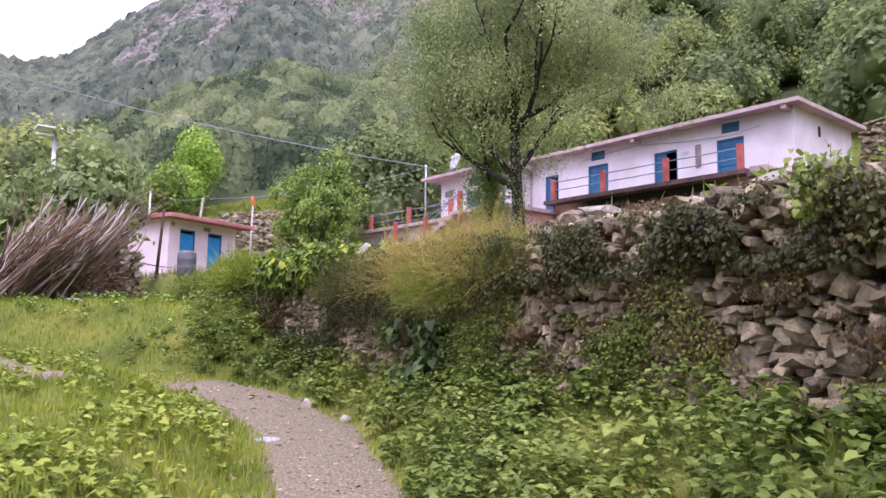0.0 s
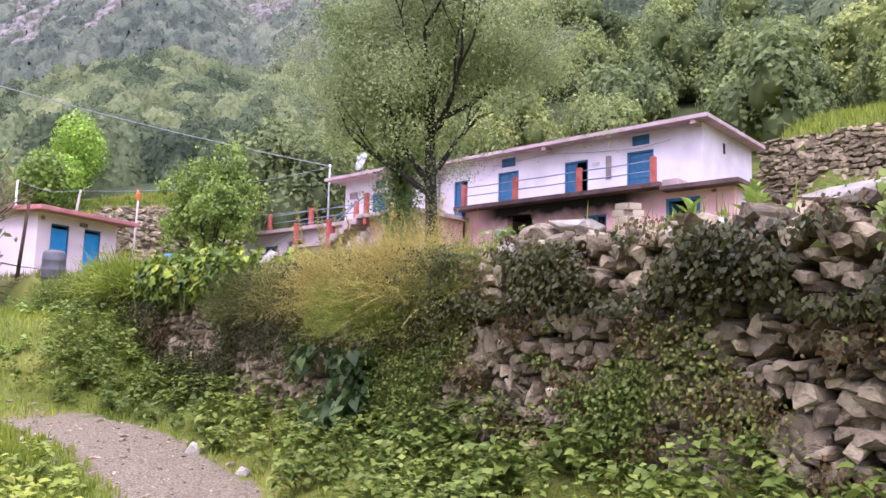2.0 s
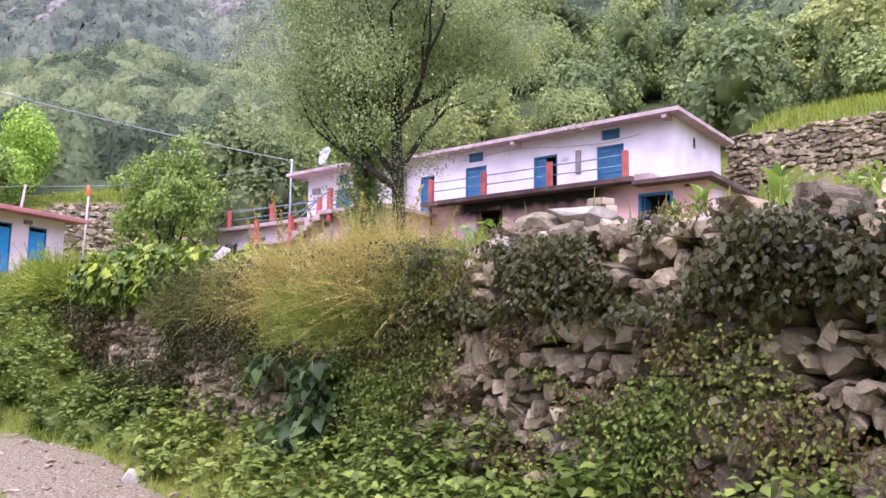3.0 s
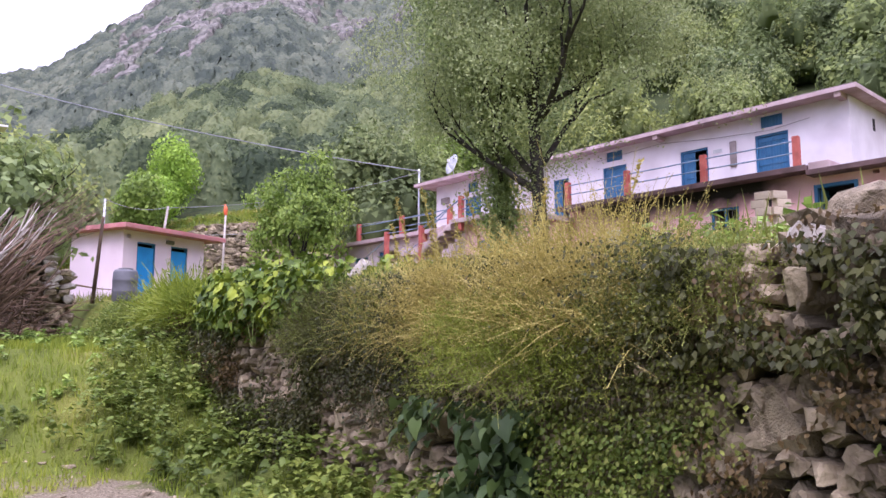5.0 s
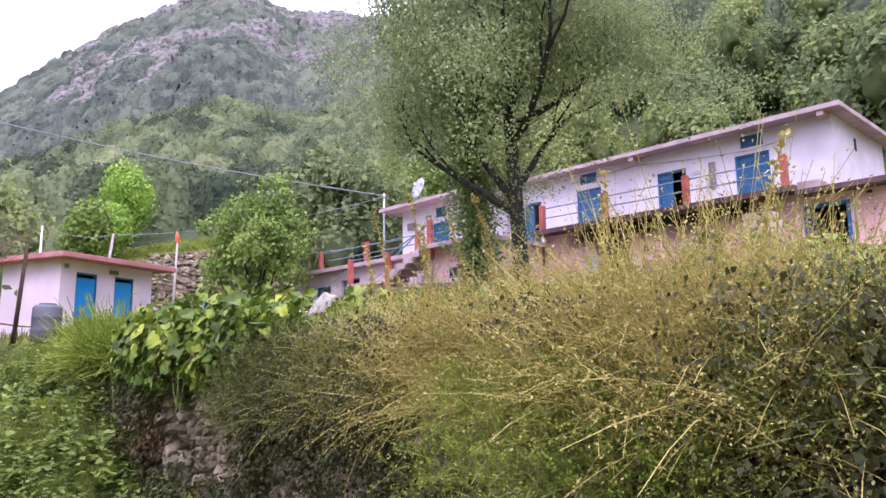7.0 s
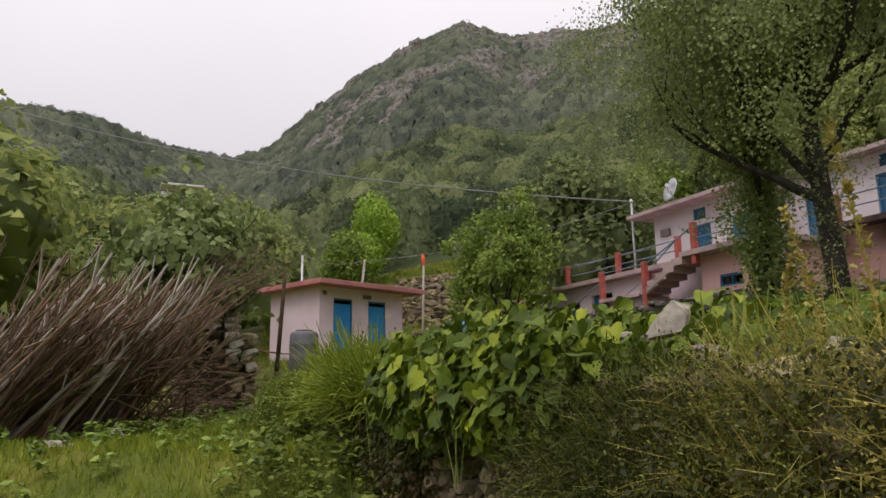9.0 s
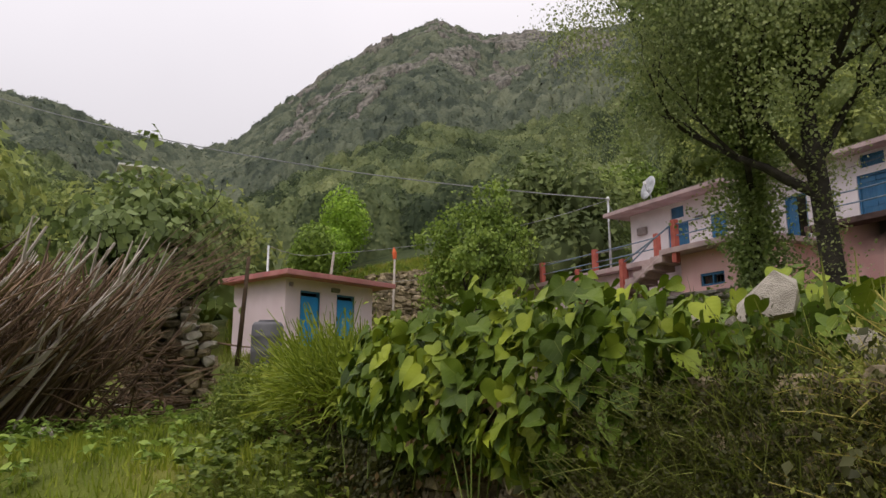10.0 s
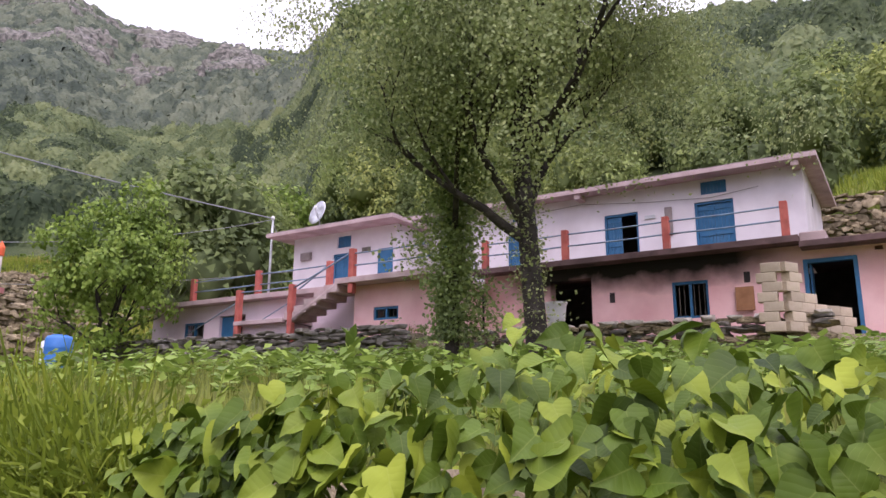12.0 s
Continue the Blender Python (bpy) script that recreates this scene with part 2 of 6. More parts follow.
def veined(m):
    """Pale midrib and side veins drawn along the blade, with a soft pucker between them."""
    n, l = m.node_tree.nodes, m.node_tree.links
    bs = n["Principled BSDF"]
    old = bs.inputs["Base Color"].links[0].from_socket
    at = n.new("ShaderNodeAttribute")
    at.attribute_name = "blade"
    sep = n.new("ShaderNodeSeparateXYZ")
    l.new(at.outputs["Vector"], sep.inputs[0])

    def math_(op, a, b=0.0):
        q = n.new("ShaderNodeMath")
        q.operation = op
        for sock, v in zip(q.inputs, (a, b)):
            if isinstance(v, float):
                sock.default_value = v
            else:
                l.new(v, sock)
        return q.outputs[0]

    across = math_("ABSOLUTE", sep.outputs["X"])
    wave = math_("ABSOLUTE", math_("SINE", math_("MULTIPLY", math_("SUBTRACT", sep.outputs["Y"], math_("MULTIPLY", across, 0.75)), 19.0)))
    lines = []
    for fac, edge in ((wave, 0.16), (math_("MULTIPLY", across, 8.0), 0.16)):
        q = n.new("ShaderNodeMapRange")
        q.inputs[1].default_value, q.inputs[2].default_value = 0.0, edge
        q.inputs[3].default_value, q.inputs[4].default_value = 1.0, 0.0
        l.new(fac, q.inputs[0])
        lines.append(q.outputs[0])
    vein = math_("MAXIMUM", math_("MULTIPLY", lines[0], 0.5), lines[1])
    mx = n.new("ShaderNodeMix")
    mx.data_type = "RGBA"
    l.new(math_("MULTIPLY", vein, 0.22), mx.inputs[0])
    l.new(old, mx.inputs[6])
    mx.inputs[7].default_value = (0.38, 0.42, 0.12, 1)
    l.new(mx.outputs[2], bs.inputs["Base Color"])
    bp = n.new("ShaderNodeBump")
    bp.inputs["Strength"].default_value, bp.inputs["Distance"].default_value = 0.25, 0.0012
    l.new(wave, bp.inputs["Height"])
    l.new(bp.outputs[0], bs.inputs["Normal"])
    bs.inputs["Roughness"].default_value = 0.55
    bs.inputs["Specular IOR Level"].default_value = 0.22
    return m


veined(BEAN)
DARKVINE = leafy("dark_creeper", (0.015, 0.018, 0.005), (0.053, 0.058, 0.013), (0.109, 0.112, 0.028), patch=1.2)
REDVINE = leafy("dead_red_brown_fern", (0.035, 0.023, 0.007), (0.1, 0.066, 0.022), (0.189, 0.133, 0.046), patch=1.2)
DRY = leafy("dry_straw_bush", (0.128, 0.107, 0.023), (0.38, 0.319, 0.079), (0.65, 0.561, 0.181), 0.7, 0.3, 1.3)
OLIVE = leafy("olive_green_bush", (0.066, 0.08, 0.017), (0.187, 0.218, 0.04), (0.361, 0.383, 0.081), 0.6, 0.3, 1.1)
TREELEAF = leafy("tree_leaf", (0.072, 0.104, 0.042), (0.212, 0.282, 0.101), (0.417, 0.499, 0.168), patch=0.35)
WALNUT = leafy("yellowing_tree_leaf", (0.155, 0.2, 0.077), (0.27, 0.322, 0.129), (0.425, 0.464, 0.187), patch=0.5)
LIMELEAF = leafy("lime_green_leaf", (0.114, 0.196, 0.025), (0.281, 0.449, 0.05), (0.486, 0.666, 0.092), patch=0.6)
FRESHLEAF = leafy("fresh_green_leaf", (0.066, 0.109, 0.02), (0.192, 0.289, 0.047), (0.378, 0.489, 0.098), patch=0.6)
FOREST = leafy("hill_forest", (0.088, 0.12, 0.04), (0.263, 0.326, 0.101), (0.494, 0.56, 0.177), 0.7, 0.4, 0.07)
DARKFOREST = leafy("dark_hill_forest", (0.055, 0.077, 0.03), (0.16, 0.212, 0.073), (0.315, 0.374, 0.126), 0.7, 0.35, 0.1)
PALEFOREST = leafy("pale_hill_forest", (0.114, 0.145, 0.043), (0.315, 0.368, 0.105), (0.55, 0.574, 0.183), 0.7, 0.42, 0.1)


# ---- mesh helpers ----
def mesh_object(name, data, parent=None, label="", material=None, kind="", category=""):
    if material:
        data.materials.append(material)
    ob = new(name, data)
    if parent:
        ob.parent = parent
    return tagged(ob, label, category, kind=kind)


def part(name, bm, material, parent=None, label="", smooth=False):
    data = bpy.data.meshes.new(name)
    if smooth:
        for f in bm.faces:
            f.smooth = True
    bm.to_mesh(data)
    bm.free()
    return mesh_object(name, data, parent, label, material)


def add_box(bm, x0, x1, y0, y1, z0, z1):
    v = [bm.verts.new((x, y, z)) for x in (x0, x1) for y in (y0, y1) for z in (z0, z1)]
    for q in ((0, 1, 3, 2), (4, 6, 7, 5), (0, 4, 5, 1), (2, 3, 7, 6), (0, 2, 6, 4), (1, 5, 7, 3)):
        bm.faces.new([v[i] for i in q])
    return v


def box(x0, x1, y0, y1, z0, z1, bevel=0.0):
    bm = bmesh.new()
    add_box(bm, min(x0, x1), max(x0, x1), min(y0, y1), max(y0, y1), min(z0, z1), max(z0, z1))
    if bevel:
        bmesh.ops.bevel(bm, geom=bm.edges[:], offset=bevel, segments=2, affect="EDGES", profile=0.6)
    return bm


def add_tube(bm, pts, radii, sides=8, cap=True):
    """A tapering tube along points."""
    rings = []
    for i, p in enumerate(pts):
        p = Vector(p)
        d = Vector(pts[min(i + 1, len(pts) - 1)]) - Vector(pts[max(i - 1, 0)])
        d.normalize()
        side = d.cross(Vector((0.31, 0.17, 0.93)) if abs(d.z) < 0.9 else Vector((1, 0.1, 0))).normalized()
        up = side.cross(d)
        r = radii[i] if isinstance(radii, (list, tuple)) else radii
        rings.append([bm.verts.new(p + r * (math.cos(2 * math.pi * k / sides) * side + math.sin(2 * math.pi * k / sides) * up)) for k in range(sides)])
    for a, b in zip(rings, rings[1:]):
        for k in range(sides):
            bm.faces.new((a[k], a[(k + 1) % sides], b[(k + 1) % sides], b[k]))
    if cap:
        bm.faces.new(rings[0][::-1])
        bm.faces.new(rings[-1])


def tube(pts, radii, sides=8):
    bm = bmesh.new()
    add_tube(bm, pts, radii, sides)
    return bm


def empty(name, at, label, category, group="", kind=""):
    ob = new(name)
    ob.location = at
    return tagged(ob, label, category, group, kind)


def settle(ob):
    """Keep a child where it was built in world metres although its parent stands elsewhere."""
    ob.matrix_parent_inverse = Matrix.Translation(ob.parent.location).inverted()
    return ob


def p_box(name, parent, material, dims, bevel=0.0, label=""):
    return settle(part(name, box(*dims, bevel), material, parent, label))


def p_tube(name, parent, material, pts, radii, sides=8, label=""):
    return settle(part(name, tube(pts, radii, sides), material, parent, label, smooth=True))


def quads_mesh(name, verts, faces_per, smooth=False):
    """Mesh from an array (n, k, 3) of corners, with faces given per piece."""
    n, k, _ = verts.shape
    data = bpy.data.meshes.new(name)
    idx = np.arange(n)[:, None] * k
    faces = np.concatenate([idx + np.array(f)[None, :] for f in faces_per]) if len({len(f) for f in faces_per}) == 1 else None
    size = len(faces_per[0])
    data.vertices.add(n * k)
    data.vertices.foreach_set("co", verts.reshape(-1).astype(np.float32))
    data.loops.add(faces.size)
    data.loops.foreach_set("vertex_index", faces.reshape(-1).astype(np.int32))
    data.polygons.add(len(faces))
    data.polygons.foreach_set("loop_start", np.arange(0, faces.size, size, dtype=np.int32))
    if smooth:
        data.polygons.foreach_set("use_smooth", np.ones(len(faces), bool))
    data.update(calc_edges=True)
    data.validate()
    return data


LEAF_SHAPE = np.array([(0, 0, 0), (0.32, 0.42, 0.07), (0, 1, -0.06), (-0.32, 0.42, 0.07)])
HEART_SHAPE = np.array([(0, 0.06, 0), (0.27, -0.12, 0.06), (0.44, 0.2, 0.15), (0.28, 0.6, 0.07), (0, 1.0, -0.22),
                        (-0.27, -0.12 + 0.72, 0.07), (-0.44, 0.2, 0.13), (-0.27, -0.12, 0.05), (0, 0.4, -0.03)])
HEART_FACES = [(8, 0, 1), (8, 1, 2), (8, 2, 3), (8, 3, 4), (8, 4, 5), (8, 5, 6), (8, 6, 7), (8, 7, 0)]
LEAF_FACES = [(0, 1, 2), (0, 2, 3)]
SPRAY_SHAPE = np.array([(0.36, 0.1, 0.03), (0.05, 1, -0.05), (-0.36, 0.2, 0.05)])
SPRAY_FACES = [(0, 1, 2)]
HALF = [(0.13, -0.1), (0.28, -0.11), (0.4, 0.03), (0.44, 0.22), (0.38, 0.45), (0.25, 0.68), (0.11, 0.88)]
RIM = [(0.0, 0.03), *HALF, (0.0, 1.04), *[(-a, b) for a, b in HALF[::-1]]]
BEAN_SHAPE = np.array([(a, b, 0.62 * abs(a) - 0.7 * a * a - 0.3 * b * b + 0.05 * math.sin(9 * b + 3 * a)) for a, b in RIM] + [(0.0, 0.36, -0.06)])
BEAN_FACES = [(16, k, (k + 1) % 16) for k in range(16)]
RNG = np.random.default_rng(7)


def unit(v):
    return v / np.maximum(np.linalg.norm(v, axis=-1, keepdims=True), 1e-9)


def leaves(points, outward, size, spread=0.5, droop=0.3, shape=LEAF_SHAPE, narrow=1.0, rng=RNG):
    """Leaf corners at points: the blade's length runs along outward, bent down, its face turned at random about up."""
    n = len(points)
    d = unit(outward + rng.normal(0, spread, (n, 3)) + np.array([0, 0, -droop]))
    up = unit(np.array([0, 0, 1.0]) + rng.normal(0, spread, (n, 3)))
    side = unit(np.cross(d, up))
    nor = np.cross(side, d)
    s = np.asarray(size) * rng.uniform(0.65, 1.3, n)
    c = shape[None] * s[:, None, None]
    return points[:, None] + c[..., 0:1] * side[:, None] * narrow + c[..., 1:2] * d[:, None] + c[..., 2:3] * nor[:, None]


def facing_leaves(points, normal, size, loose=0.45, droop=0.35, shape=LEAF_SHAPE, narrow=1.0, rng=RNG):
    """Leaf corners whose faces look outwards along normal, as the skin of a crown."""
    n = len(points)
    nor = unit(normal + rng.normal(0, loose, (n, 3)))
    d = unit(np.cross(nor, rng.normal(0, 1, (n, 3))) + np.array([0, 0, -droop]))
    side = unit(np.cross(d, nor))
    up = np.cross(side, d)
    c = shape[None] * (np.asarray(size) * rng.uniform(0.65, 1.3, n))[:, None, None]
    return points[:, None] + c[..., 0:1] * side[:, None] * narrow + c[..., 1:2] * d[:, None] + c[..., 2:3] * up[:, None]


# ---- the lie of the land ----
WALL_X = [-34, -26, -19, -15.5, -12.5, -10, -7.5, -6.0, -3.0, -1.15, 0.6, 2.5, 5, 9]
WALL_Y = [7.2, 6.5, 5.8, 5.3, 5.3, 5.2, 5.05, 5.05, 4.65, 4.22, 3.85, 3.45, 3.0, 2.5]
SKY_AZ = [-180, -150, -100, -60, -20, 0, 20, 38, 42, 45.5, 52, 59, 63.3, 67.2, 71, 76, 79.4, 82, 87, 92, 99, 120, 150, 180]
SKY_EL = [6, 6, 10, 26, 27, 27, 28, 30, 29, 26.8, 26.9, 26.9, 28.2, 26.7, 24.8, 21.4, 18.3, 17.2, 17.6, 19.0, 19.2, 16, 9, 6]
RIDGE_R = [500, 500, 300, 170, 160, 160, 170, 200, 260, 560, 600, 640, 650, 640, 620, 600, 600, 600, 560, 480, 430, 420, 500, 500]


def smooth(a, b, v):
    t = np.clip((v - a) / (b - a), 0, 1)
    return t * t * (3 - 2 * t)


def wall_y(x):
    return np.interp(x, WALL_X, WALL_Y)


def path_offset(x, y):
    """Signed distance across the trodden path, positive towards the wall."""
    line = np.interp(x, [-30, -20, -13, -10.2, -8.6, -7, -5, -3, -1, 1.4, 6, 12], [-7, -4.5, -0.6, 2.2, 3.55, 3.75, 3.45, 2.6, 1.5, -0.1, -3.6, -8])
    return (y - line) * 0.88


def side_track(x, y):
    """Distance from the faint track that branches off behind the grassy mound."""
    k = np.clip((x + 7.0) / -6.5, 0, 1)
    return np.hypot(x - (-7.0 - 6.5 * k), y - (1.55 - 1.2 * k))


def bumps(x, y, size, seed=0.0):
    return (np.sin(x / size + seed) * np.sin(y / size * 1.13 + 1.3 * seed + 0.6) + 0.5 * np.sin(x / size * 2.3 + 2 + seed) * np.sin(y / size * 2.1 + seed)) / 1.5


def ground_z(x, y):
    x, y = np.asarray(x, float), np.asarray(y, float)
    s = -(x - 1.2) * 0.924 + (y + 0.2) * 0.383
    lower = -0.2 + 0.07 * np.clip(s, -25, 26)
    off = path_offset(x, y)
    lower = lower + 0.48 * np.clip(off - 0.55, 0, 1.7) * smooth(-16, -9, x) + 0.13 * np.clip(-8.8 - x, 0, 4.6) * smooth(-0.6, 1.2, off)
    lower = lower + 0.4 * smooth(-0.5, -1.6, off) - 0.5 * smooth(-3.0, -9.0, off) - 6.0 * smooth(-8.0, -30.0, off)
    lower = lower + 0.05 * bumps(x, y, 0.5) * smooth(0.3, 0.9, abs(off)) + 0.012 * bumps(x, y, 0.13)
    wy = wall_y(x)
    top = 2.28 + 0.05 * bumps(x, y, 0.8, 1) + 0.085 * np.clip(y - wy - 1, 0, 14) + 0.03 * np.clip(-10 - x, 0, 30)
    yard = np.where(x < -18.2, 4.35, 4.08)
    front = np.where(x < -18.2, 18.3, 20.4)
    top = top + (yard - top) * smooth(0.0, 0.12, y - front) * smooth(-34.0, -31.5, x) * (1 - smooth(-3, 2, x))
    hill = 6.2 + 0.62 * (y - 30) + 2.4 * smooth(31.25, 31.6, y + 0.08 * (x + 9)) * smooth(-10.4, -9.2, x)
    top = np.where(y > 29, np.maximum(top, hill), top)
    near = lower + (top - lower) * smooth(0.14, 0.42, y - wy) * smooth(-40, -33, x)
    # far slopes up to the skyline
    dx, dy = x + 5.0, y - 3.0
    r = np.hypot(dx, dy)
    az = np.degrees(np.arctan2(-dx, dy))
    el, ridge = np.interp(az, SKY_AZ, SKY_EL), np.interp(az, SKY_AZ, RIDGE_R)
    peak = 2.2 + ridge * np.tan(np.radians(el))
    f = np.clip((r - 30) / (ridge - 30), 0, 1.6)
    bend = 1 + 0.3 * smooth(40, 50, az)
    far = 3.2 + (peak - 3.2) * np.where(f < 1, np.maximum(f, 0) ** bend, 1 - 0.9 * (f - 1))
    far = far + np.clip(r / 60, 0, 1) * (1.2 * bumps(x, y, 11, 2)) + np.clip((r - 100) / 300, 0, 1) * (6 * bumps(x, y, 37, 4) + 10 * bumps(x, y, 83, 1)) * np.clip(abs(1 - f) * 6, 0.1, 1)
    far = far - 30 * np.exp(-((r - 310) / 48) ** 2) * smooth(43, 50, az) * (1 - smooth(84, 92, az))
    w = smooth(30, 46, r)
    return near * (1 - w) + far * w


# ---- ground: one sheet to the horizon ----
def build_ground():
    rings, spokes = 300, 420
    rad = 0.12 * (1400 / 0.12) ** (np.linspace(0, 1, rings) ** 0.86)
    ang = np.linspace(0, 2 * np.pi, spokes, endpoint=False)
    x = -5 + rad[:, None] * np.cos(ang)[None]
    y = 3 + rad[:, None] * np.sin(ang)[None]
    z = ground_z(x, y)
    co = np.stack([x, y, z], -1).reshape(-1, 3)
    i = np.arange(rings - 1)[:, None] * spokes
    j = np.arange(spokes)[None]
    k = (j + 1) % spokes
    faces = np.stack([i + j, i + spokes + j, i + spokes + k, i + k], -1).reshape(-1, 4)
    data = bpy.data.meshes.new("ground")
    data.vertices.add(len(co))
    data.vertices.foreach_set("co", co.reshape(-1).astype(np.float32))
    data.loops.add(faces.size)
    data.loops.foreach_set("vertex_index", faces.reshape(-1)[::-1].astype(np.int32))
    data.polygons.add(len(faces))
    data.polygons.foreach_set("loop_start", np.arange(0, faces.size, 4, dtype=np.int32))
    data.polygons.foreach_set("use_smooth", np.ones(len(faces), bool))
    # how far each place is trodden bare, and how rocky the far slope is
    off = path_offset(x, y).reshape(-1)
    r = np.hypot(x + 5, y - 3).reshape(-1)
    az = np.degrees(np.arctan2(-(x + 5), y - 3)).reshape(-1)
    worn = (1 - smooth(0.28, 0.66, np.abs(off))) * (co[:, 1] < wall_y(co[:, 0]) - 0.3) * smooth(-10.4, -7.4, co[:, 0])
    yard = ((co[:, 1] > 18.3) & (co[:, 1] < 31) & (co[:, 0] < -6) & (co[:, 0] > -32)) * 0.8
    worn = np.maximum(np.maximum(worn, yard), 0.85 * (1 - smooth(0.1, 0.35, side_track(co[:, 0], co[:, 1]))))
    wild = smooth(38, 60, r)
    rocky = smooth(300, 380, r) * (1 - smooth(640, 760, r)) * smooth(47, 55, az) * (1 - smooth(76, 82, az))
    for name, values in (("worn", worn), ("rocky", rocky), ("wild", wild)):
        data.attributes.new(name, "FLOAT", "POINT").data.foreach_set("value", values.astype(np.float32))
    data.update(calc_edges=True)
    m, n, l, bs = nodes_of("hill_ground")
    co_n = n.new("ShaderNodeTexCoord")

    def noise_tex(scale, detail=6):
        t = n.new("ShaderNodeTexNoise")
        t.inputs["Scale"].default_value, t.inputs["Detail"].default_value = scale, detail
        l.new(co_n.outputs["Object"], t.inputs["Vector"])
        return t.outputs["Fac"]

    def ramp(fac, stops):
        r_ = n.new("ShaderNodeValToRGB")
        while len(r_.color_ramp.elements) < len(stops):
            r_.color_ramp.elements.new(0.5)
        for e, (p, c) in zip(r_.color_ramp.elements, stops):
            e.position, e.color = p, (*c, 1)
        l.new(fac, r_.inputs[0])
        return r_.outputs[0]

    def mix(fac, a, b):
        x_ = n.new("ShaderNodeMix")
        x_.data_type = "RGBA"
        l.new(fac, x_.inputs[0])
        l.new(a, x_.inputs[6])
        l.new(b, x_.inputs[7])
        return x_.outputs[2]

    def attr(name):
        a_ = n.new("ShaderNodeAttribute")
        a_.attribute_name = name
        return a_.outputs["Fac"]

    def math_(op, a, b):
        q = n.new("ShaderNodeMath")
        q.operation = op
        for s_, v in zip(q.inputs, (a, b)):
            if isinstance(v, (int, float)):
                s_.default_value = v
            else:
                l.new(v, s_)
        return q.outputs[0]

    turf = ramp(noise_tex(0.9), [(0.3, (0.06, 0.08, 0.015)), (0.5, (0.115, 0.14, 0.022)), (0.7, (0.17, 0.17, 0.035))])
    soil = ramp(noise_tex(48), [(0.28, (0.085, 0.069, 0.04)), (0.5, (0.17, 0.141, 0.09)), (0.7, (0.3, 0.255, 0.175))])
    edge = math_("ADD", attr("worn"), math_("MULTIPLY", math_("SUBTRACT", noise_tex(5), 0.5), 1.1))
    cut = n.new("ShaderNodeMapRange")
    cut.inputs[1].default_value, cut.inputs[2].default_value = 0.42, 0.62
    l.new(edge, cut.inputs[0])
    scrub = ramp(noise_tex(0.25), [(0.3, (0.03, 0.042, 0.017)), (0.5, (0.05, 0.068, 0.026)), (0.7, (0.09, 0.1, 0.04))])
    near = mix(attr("wild"), mix(cut.outputs[0], turf, soil), scrub)
    rock = ramp(noise_tex(0.11, 9), [(0.3, (0.07, 0.07, 0.06)), (0.5, (0.16, 0.145, 0.13)), (0.68, (0.27, 0.235, 0.215))])
    cliff = math_("MULTIPLY", attr("rocky"), 1.0)
    rk = n.new("ShaderNodeMapRange")
    rk.inputs[1].default_value, rk.inputs[2].default_value = 0.64, 0.74
    l.new(math_("ADD", math_("MULTIPLY", cliff, 0.3), math_("MULTIPLY", noise_tex(0.018), 0.75)), rk.inputs[0])
    l.new(mix(rk.outputs[0], near, rock), bs.inputs["Base Color"])
    bs.inputs["Roughness"].default_value = 0.95
    bs.inputs["Specular IOR Level"].default_value = 0.15
    bp = n.new("ShaderNodeBump")
    bp.inputs["Strength"].default_value, bp.inputs["Distance"].default_value = 0.8, 0.03
    l.new(math_("ADD", noise_tex(9), noise_tex(45)), bp.inputs["Height"])
    l.new(bp.outputs[0], bs.inputs["Normal"])
    data.materials.append(m)
    ob = new("ground", data)
    return tagged(ob, "grassy mountain slope with a trodden stony footpath", "ground", kind="structure")


ground = build_ground()


# ---- houses ----
def pierced(axis, along0, along1, z0, z1, front, thick, holes):
    """A wall with openings that go through it. axis 'x': the wall runs along x and front is its y; 'y': the other way."""
    us = sorted({along0, along1, *[h[0] for h in holes], *[h[1] for h in holes]})
    zs = sorted({z0, z1, *[h[2] for h in holes], *[h[3] for h in holes]})
    bm = bmesh.new()
    verts = {}

    def vert(i, k, side):
        if (i, k, side) not in verts:
            w = front + thick * side
            verts[i, k, side] = bm.verts.new((us[i], w, zs[k]) if axis == "x" else (w, us[i], zs[k]))
        return verts[i, k, side]

    def solid(i, k):
        if not (0 <= i < len(us) - 1 and 0 <= k < len(zs) - 1):
            return False
        return not any(h[0] <= us[i] and us[i + 1] <= h[1] and h[2] <= zs[k] and zs[k + 1] <= h[3] for h in holes)

    for i in range(len(us) - 1):
        for k in range(len(zs) - 1):
            if not solid(i, k):
                continue
            for side in (0, 1):
                bm.faces.new([vert(i, k, side), vert(i + 1, k, side), vert(i + 1, k + 1, side), vert(i, k + 1, side)])
            for (di, dk), (p, q) in (((-1, 0), ((i, k), (i, k + 1))), ((1, 0), ((i + 1, k), (i + 1, k + 1))),
                                     ((0, -1), ((i, k), (i + 1, k))), ((0, 1), ((i, k + 1), (i + 1, k + 1)))):
                if not solid(i + di, k + dk):
                    bm.faces.new([vert(*p, 0), vert(*q, 0), vert(*q, 1), vert(*p, 1)])
    bmesh.ops.recalc_face_normals(bm, faces=bm.faces[:])
    return bm


